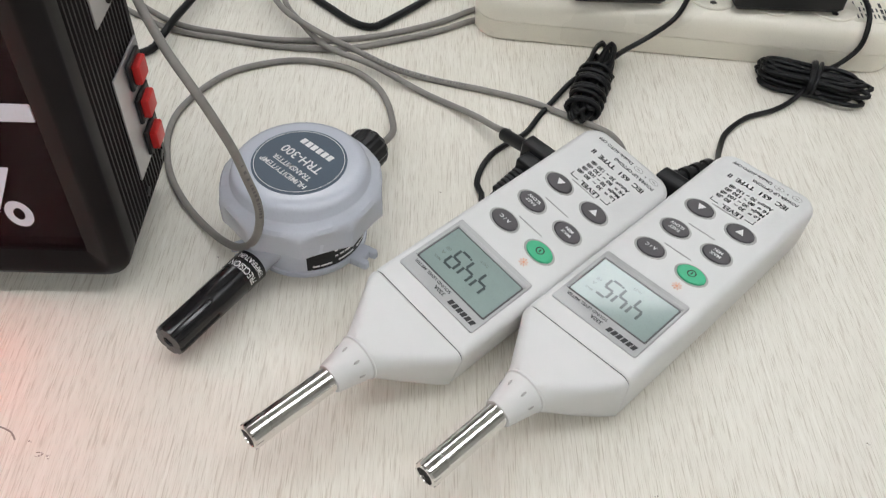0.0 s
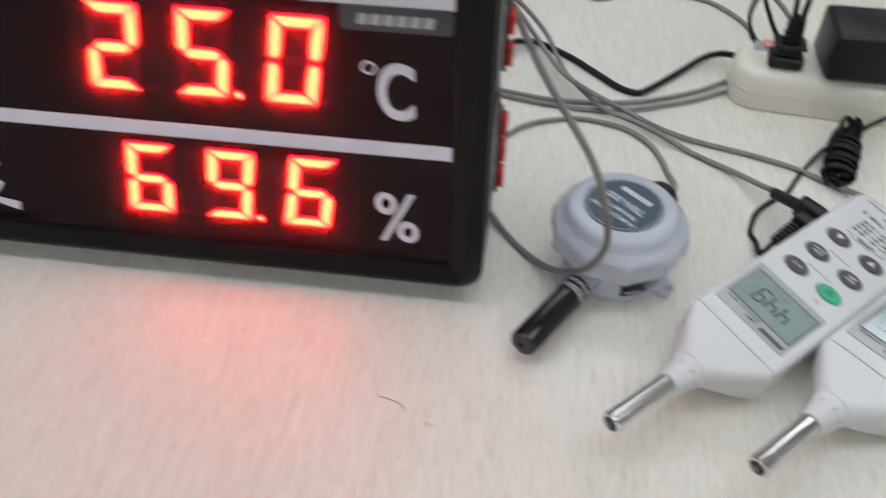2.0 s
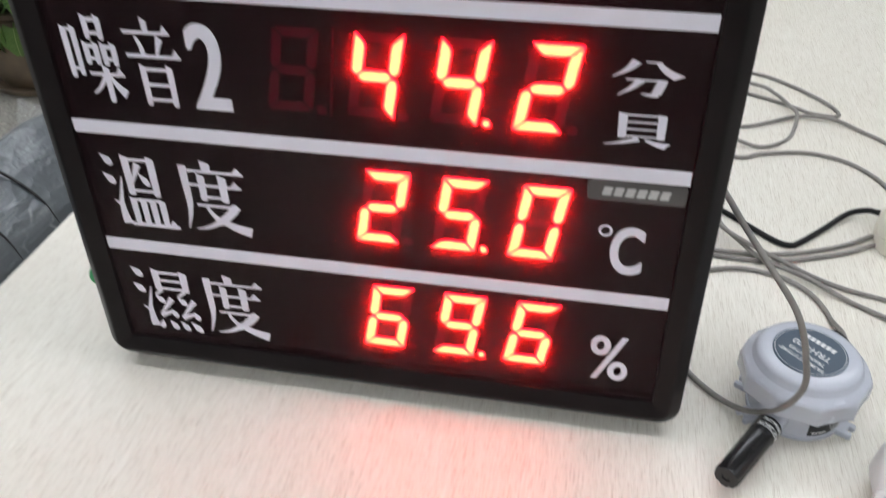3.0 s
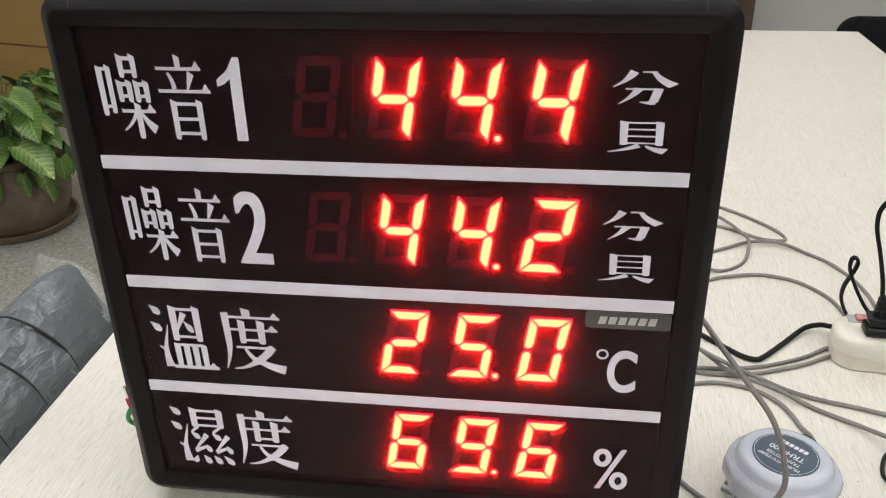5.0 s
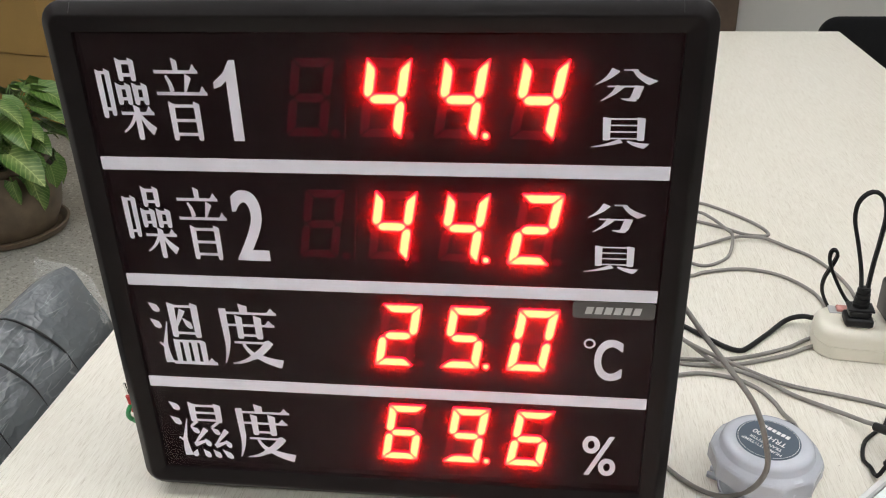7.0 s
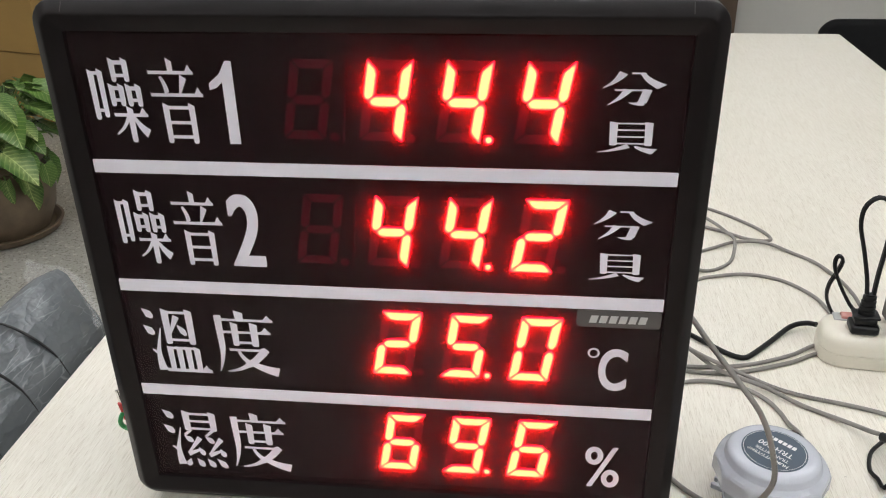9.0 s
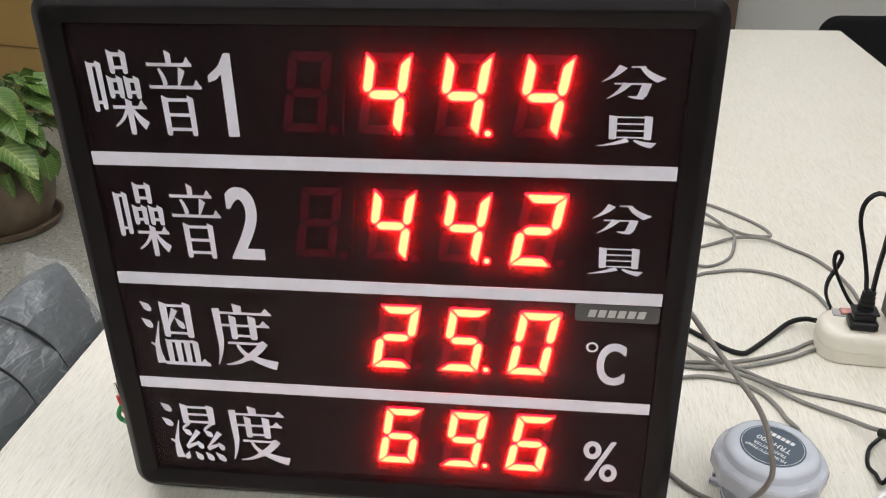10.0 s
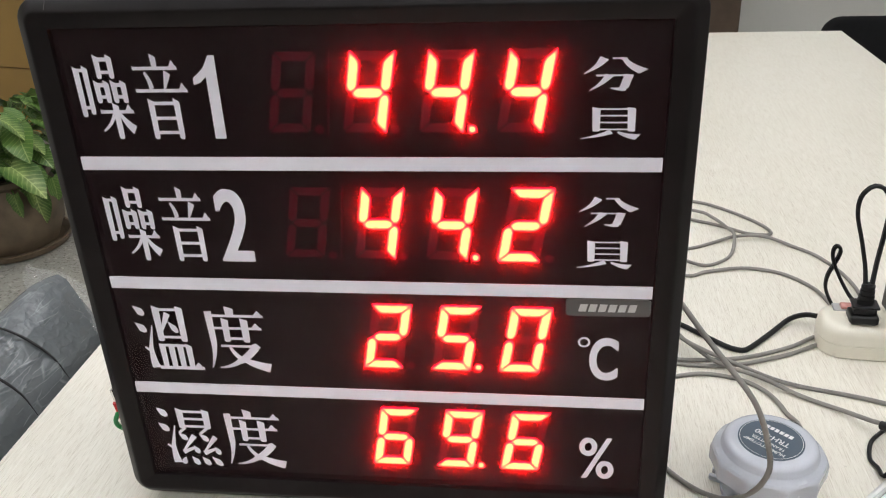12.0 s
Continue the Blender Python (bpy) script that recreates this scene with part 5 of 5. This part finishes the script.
def cord_bundle(parent, a, b, width, strands, wrap0, wrap1, turns, seed):
    """A hank of thin cord between two points, wound round over part of its length."""
    g = random.Random(seed)
    a, b = Vector(a), Vector(b)
    d = (b - a).normalized()
    s = d.cross(Vector((0, 0, 1))).normalized()
    ln = (b - a).length
    for k in range(strands):
        q = (k + 0.5) / strands * 2 - 1
        w = width * (0.35 + 0.55 * abs(g.uniform(-1, 1)))
        l0, l1 = g.uniform(-0.004, 0.003), ln + g.uniform(-0.010, 0.004)
        zc = 0.003 + 0.0032 * (k % 4) + g.uniform(0, 0.001)
        off = s * (q * width * 0.35)
        pts = []
        for j in range(12):
            t = 2 * math.pi * j / 12
            u = (l0 + l1) / 2 + (l1 - l0) / 2 * math.cos(t)
            v = w * 0.5 * math.sin(t) * (1.15 - 0.5 * (1 - abs(math.cos(t))))
            pts.append(a + d * u + off + s * v + Vector((0, 0, zc + 0.001 * math.sin(2 * t + k))))
        pts.append(pts[0] + Vector((0, 0, 0.0005)))
        part("cord_turn", tube(pts, 0.0017, 7, 0.005), M_RUBBER, parent, smooth=60)
    if turns:
        pts = []
        n = int(turns * 10)
        for j in range(n + 1):
            t = 2 * math.pi * j / 10
            u = ln * (wrap0 + (wrap1 - wrap0) * j / n)
            rw = width * 0.62 * (1 + 0.06 * math.sin(j * 1.7))
            pts.append(a + d * u + s * rw * math.cos(t) + Vector((0, 0, 0.0095 + 0.0085 * math.sin(t))) + d * 0.002 * math.cos(t * 0.37))
        part("winding", tube(pts, 0.0017, 7, 0.004), M_RUBBER, parent, smooth=60)


def adapter_a():
    e = empty("ac_adapter", Matrix(), "black mains adapter in power strip with wound thin cord", "adapter", "mains adapters")
    part("housing", box((0.0964, 0.5907, SH + 0.002), (0.1681, 0.6487, SH + 0.045), 0.004), M_BLACK, e)
    part("strain_relief", tube([(0.1654, 0.6192, SH + 0.012), (0.1794, 0.6211, SH + 0.012)], 0.0045, 12, smooth=False), M_BLACK, e)
    part("cord", tube([(0.1774, 0.6212, SH + 0.012), (0.1919, 0.6282, SH + 0.014), (0.1969, 0.6179, SH + 0.012), (0.1854, 0.5971, SH + 0.006), (0.1740, 0.5810, SH - 0.002), (0.1570, 0.5761, 0.022), (0.1370, 0.5671, 0.014), (0.1250, 0.5554, 0.012), (0.1149, 0.5447, 0.010)], 0.0020, 8), M_RUBBER, e)
    cord_bundle(e, (0.0991, 0.4958, 0), (0.1262, 0.5783, 0), 0.019, 9, 0.03, 0.62, 9, 3)
    mid = METER_A @ Vector((0.140, 0.043, 0.012))
    tail = METER_A @ Vector((0.116, 0.044, 0.006))
    m, ln = aim(METER_A @ Vector((0.142, 0.032, 0.014)), METER_A @ Vector((0.142, 0.049, 0.012)))
    part("dc_plug", moved(box((-0.006, -0.008, 0), (0.006, 0.008, ln), 0.002), m), M_BLACK, e)
    m, ln = aim(tail, mid)
    black_plug("plug_relief", e, m, ln, 0.0058, 7)
    t = METER_A @ Vector((0.116, 0.044, 0.006))
    part("cord", tube([t, (t.x - 0.008, t.y - 0.004, 0.006), (0.0281, 0.4194, 0.003), (0.0253, 0.4296, 0.002), (0.0284, 0.4437, 0.002), (0.0355, 0.4586, 0.002), (0.0485, 0.4723, 0.002), (0.0605, 0.4830, 0.002), (0.0716, 0.5029, 0.002), (0.0828, 0.5207, 0.002), (0.0970, 0.5384, 0.006), (0.1090, 0.5459, 0.010)], 0.0020, 8), M_RUBBER, e)


def adapter_b():
    e = empty("ac_adapter", Matrix(), "black mains adapter in power strip with tied thin cord", "adapter", "mains adapters")
    part("housing", box((0.2181, 0.5869, SH + 0.002), (0.3012, 0.6492, SH + 0.045), 0.004), M_BLACK, e)
    part("strain_relief", tube([(0.2933, 0.6194, SH + 0.010), (0.3092, 0.6135, SH + 0.010)], 0.0045, 12, smooth=False), M_BLACK, e)
    part("cord", tube([(0.3082, 0.6135, SH + 0.010), (0.3166, 0.6027, SH + 0.011), (0.3181, 0.5839, SH + 0.007), (0.3158, 0.5721, SH - 0.001), (0.3138, 0.5689, 0.023), (0.3036, 0.5648, 0.013), (0.2908, 0.5563, 0.012), (0.2790, 0.5487, 0.013)], 0.0020, 8), M_RUBBER, e)
    cord_bundle(e, (0.2425, 0.5620, 0), (0.3133, 0.5337, 0), 0.027, 13, 0.46, 0.54, 3, 8)
    m, ln = aim(METER_B @ Vector((0.148, 0.032, 0.022)), METER_B @ Vector((0.148, 0.053, 0.022)))
    part("dc_plug", moved(box((-0.006, -0.008, 0), (0.006, 0.008, ln), 0.002), m), M_BLACK, e)
    a, b = METER_B @ Vector((0.150, 0.046, 0.022)), METER_B @ Vector((0.190, 0.040, 0.018))
    m, ln = aim(b, a)
    black_plug("plug_relief", e, m, ln, 0.0066, 4)
    part("cord", tube([b, (0.1833, 0.4467, 0.013), (0.1915, 0.4678, 0.005), (0.2017, 0.4897, 0.002), (0.2197, 0.5071, 0.002), (0.2423, 0.5173, 0.002), (0.2580, 0.5278, 0.003), (0.2710, 0.5391, 0.008)], 0.0020, 8), M_RUBBER, e)


adapter_a()
adapter_b()

# ---- things round the table ----


def wrapped_chair():
    e = empty("wrapped_chair", pose(-0.886, 0.283, FLOOR), "dark grey chair wrapped in creased clear plastic beside a table", "chair")
    rings = []
    prof = [(0.086, 0.40), (0.086, 0.70), (0.084, 0.735), (0.074, 0.762), (0.050, 0.790), (0.030, 0.808), (0.016, 0.813), (0.000, 0.808), (-0.020, 0.785), (-0.045, 0.70), (-0.060, 0.55), (-0.065, 0.40)]
    for k in range(41):
        y = -0.45 + 0.80 * k / 40
        end = max(0.0, (y - 0.30) / 0.05)
        ring = []
        for x, z in prof:
            q = Vector((x * 9, y * 9, z * 9))
            n = noise.noise(q) * 0.005 + noise.noise(q * 3) * 0.0025
            xx = x * (1 - 0.10 * end ** 3)
            yy = y + (z - 0.75) * 0.30 * min(1, end)
            ring.append((min(xx + n, 0.088), yy + n, z + n - 0.008 * end ** 3))
        rings.append(ring)
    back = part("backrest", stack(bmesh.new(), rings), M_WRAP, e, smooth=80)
    for y in (0.232, 0.165, 0.095, 0.02, -0.06):
        st = tube([(0.084, y + 0.010, 0.742), (0.072, y + 0.010, 0.769), (0.050, y + 0.006, 0.795), (0.030, y, 0.812), (0.016, y - 0.004, 0.816), (-0.004, y - 0.006, 0.810)], 0.0010, 6, 0.008, flat=1.3, taper=lambda t: 0.25 + 1.3 * math.sin(math.pi * min(1, max(0, t))))
        part("strap", st, M_BLACK, back, "dark elastic strap")
    film = bmesh.new()
    n0, n1 = 10, 8
    grid = [[film.verts.new((0.078 - 0.085 * i / n0 + 0.006 * noise.noise(Vector((i * 0.7, j * 0.9, 1))), 0.325 + 0.010 * i / n0 + 0.045 * (j / n1) * math.sin(0.4 + 2.4 * i / n0) + 0.008 * noise.noise(Vector((i * 0.9, j * 0.8, 7))), 0.752 + 0.058 * i / n0 + 0.022 * (j / n1) * (i / n0) + 0.010 * noise.noise(Vector((i * 0.6, j * 0.7, 4))))) for j in range(n1 + 1)] for i in range(n0 + 1)]
    for i in range(n0):
        for j in range(n1):
            film.faces.new((grid[i][j], grid[i + 1][j], grid[i + 1][j + 1], grid[i][j + 1]))
    part("plastic_film", film, M_FILM, e, "loose clear plastic film", smooth=80)
    part("seat", box((-0.55, -0.36, 0.40), (-0.06, 0.34, 0.50), 0.03), M_WRAP, e)
    for x in (-0.50, -0.02):
        for y in (-0.33, 0.31):
            part("leg", box((x - 0.02, y - 0.02, 0), (x + 0.02, y + 0.02, 0.52 if x < -0.1 else 0.6), 0.004), M_BLACK, e)


wrapped_chair()


def potted_plant():
    e = empty("potted_plant", pose(-2.150, 2.340, FLOOR), "green variegated arrowhead plant in a brown clay pot", "potted plant")
    part("saucer", lathe([(0.15, 0), (0.185, 0.006), (0.195, 0.028), (0.186, 0.030), (0.165, 0.012), (0.001, 0.012)], 40), M_POT, e)
    part("pot", lathe([(0.115, 0.013), (0.150, 0.018), (0.178, 0.075), (0.188, 0.140), (0.182, 0.205), (0.168, 0.250), (0.178, 0.262), (0.176, 0.278), (0.158, 0.280), (0.152, 0.250), (0.001, 0.240)], 48, lambda a, r, z: r * (1 + 0.012 * math.sin(9 * a + z * 20)) if r > 0.1 else r), M_POT, e, "rough brown glazed pot")
    part("soil", lathe([(0.152, 0.235), (0.150, 0.252), (0.001, 0.258)], 28), M_SOIL, e)
    g = random.Random(21)
    leaves = []
    for v in range(5):
        bm = bmesh.new()
        rows = []
        n = 9
        for i in range(n + 1):
            t = i / n
            w = 0.40 * (math.sin(math.pi * min(1.0, 0.14 + 0.86 * t) ** 0.85) ** 0.75) * (1.0 - 0.15 * t) if t < 0.999 else 0.0
            droop = -0.28 * t * t * (0.6 + 0.2 * v)
            row = []
            for j in range(-2, 3):
                back = -0.13 * (abs(j) / 2) if i == 0 else 0
                row.append(bm.verts.new((t + back, max(w, 0.004) * j / 2, droop + 0.10 * abs(j) / 2 * w / 0.3 - 0.015 * math.sin(t * 14 + j) * (abs(j) == 2))))
            rows.append(row)
        for r0, r1 in zip(rows[:-1], rows[1:]):
            for j in range(4):
                bm.faces.new((r0[j], r0[j + 1], r1[j + 1], r1[j]))
        leaves.append(bm)
    meshes = []
    stems = []
    for k in range(125):
        a = g.uniform(0, 2 * math.pi)
        rise = g.random()
        rad = (0.04 + 0.19 * g.random() ** 0.6) * (1.05 - 0.25 * rise)
        z = 0.30 + 0.24 * rise
        drop = g.uniform(5, 40)
        if k % 7 == 0:
            rad, z, drop = 0.185, 0.24, 75
        p = Vector((rad * math.cos(a), rad * math.sin(a), z))
        size = g.uniform(0.065, 0.105) if k % 6 else g.uniform(0.12, 0.15)
        m = Matrix.Translation(p) @ pose(0, 0, 0, g.uniform(-25, 25), drop, math.degrees(a) + g.uniform(-35, 35)) @ Matrix.Diagonal((size, size * g.uniform(0.9, 1.15), size, 1))
        v = k % 5
        if k < 5:
            ob = part("leaf", leaves[v], M_LEAF, e, smooth=80, at=m)
            meshes.append(ob)
        else:
            share("leaf", meshes[v], e, m)
        q = Vector((0.05 * math.cos(a), 0.05 * math.sin(a), 0.25))
        stems.append(tube([q, q.lerp(p, 0.5) + Vector((0, 0, 0.04)), p], 0.0028, 5, 0.05))
    for s in stems:
        part("stem", s, M_STEM, e)
    part("stake", tube([(0.02, 0.0, 0.24), (0.018, 0.0, 0.45), (0.020, 0.0, 0.58)], 0.004, 6, 0.03), M_WOOD, e)
    orn = part("ornament", lathe([(0.010, 0), (0.017, 0.004), (0.017, 0.095), (0.010, 0.100)], 18), M_REDCAP, e, "red and gold firecracker ornament", at=pose(0.020, -0.005, 0.565, 0, 14, 0))
    for z in (0.006, 0.080):
        part("gold_band", lathe([(0.0165, z), (0.0176, z), (0.0176, z + 0.016), (0.0165, z + 0.016)], 18), M_GOLD, orn)


potted_plant()


def cardboard_box(x, y, z, w, d, h, turn, label):
    e = empty("cardboard_box", pose(x, y, z, 0, 0, turn), label, "box", "stacked cardboard boxes")
    part("carton", box((-w / 2, -d / 2, 0), (w / 2, d / 2, h - 0.004), 0.003), M_CARD, e)
    part("flap", box((-w / 2, -d / 2, h - 0.0035), (-0.002, d / 2, h), 0.001), M_CARD, e, smooth=0)
    part("flap", box((0.002, -d / 2, h - 0.0035), (w / 2, d / 2, h), 0.001), M_CARD, e, smooth=0)


cardboard_box(-2.860, 3.620, FLOOR + 0.03, 0.78, 0.28, 0.315, -14, "large tan cardboard box standing on the floor")
cardboard_box(-2.860, 3.620, FLOOR + 0.349, 0.78, 0.28, 0.45, -14, "large tan cardboard box stacked on another box")
tagged(finish("pallet_board", moved(box((-0.38, -0.135, 0), (0.38, 0.135, 0.027), 0.002), pose(-2.860, 3.620, FLOOR, 0, 0, -14)), M_BLACK), "thin dark base board under cardboard boxes", "board")


def cabinet():
    e = empty("wooden_cabinet", pose(0.190, 3.890, FLOOR), "dark brown wooden cabinet against a white wall", "cabinet")
    part("carcass", box((-0.36, -0.17, 0), (0.36, 0.18, 1.5), 0.003), M_WOOD, e)
    for x in (-0.178, 0.178):
        d = part("door", box((x - 0.174, -0.188, 0.06), (x + 0.174, -0.171, 1.47), 0.002), M_WOOD, e)
        part("handle", tube([(x + (0.13 if x < 0 else -0.13), -0.19, 0.75), (x + (0.13 if x < 0 else -0.13), -0.21, 0.78), (x + (0.13 if x < 0 else -0.13), -0.21, 0.84), (x + (0.13 if x < 0 else -0.13), -0.19, 0.87)], 0.005, 8), M_CHROME, d)


cabinet()


def office_chair():
    e = empty("office_chair", pose(0.883, 2.614, FLOOR), "black fabric office chair standing behind the table's end", "chair")
    bm = slab(0.31, 0.25, 0.06, 0, 0.06, 0.02, 8, foot=0.02)
    part("backrest", moved(bm, pose(0, 0.0, 0.438, 80, 0, 0)), M_MESH, e)
    part("seat", slab(0.25, 0.25, 0.08, 0.42, 0.50, 0.03, 8, cy=0.32, foot=0.03), M_MESH, e)
    part("post", lathe([(0.03, 0.06), (0.03, 0.42)], 16), M_BLACK, e, at=pose(0, 0.32, 0))
    for k in range(5):
        part("foot", moved(box((0.0, -0.02, 0.05), (0.29, 0.02, 0.08), 0.008), pose(0, 0.32, 0, 0, 0, 72 * k)), M_BLACK, e)
        part("castor", lathe([(0.001, -0.012), (0.026, -0.012), (0.026, 0.012), (0.001, 0.012)], 18), M_BLACK, e, at=pose(0.27 * math.cos(radians(72 * k)), 0.32 + 0.27 * math.sin(radians(72 * k)), 0.026, 90, 0, 72 * k))


office_chair()
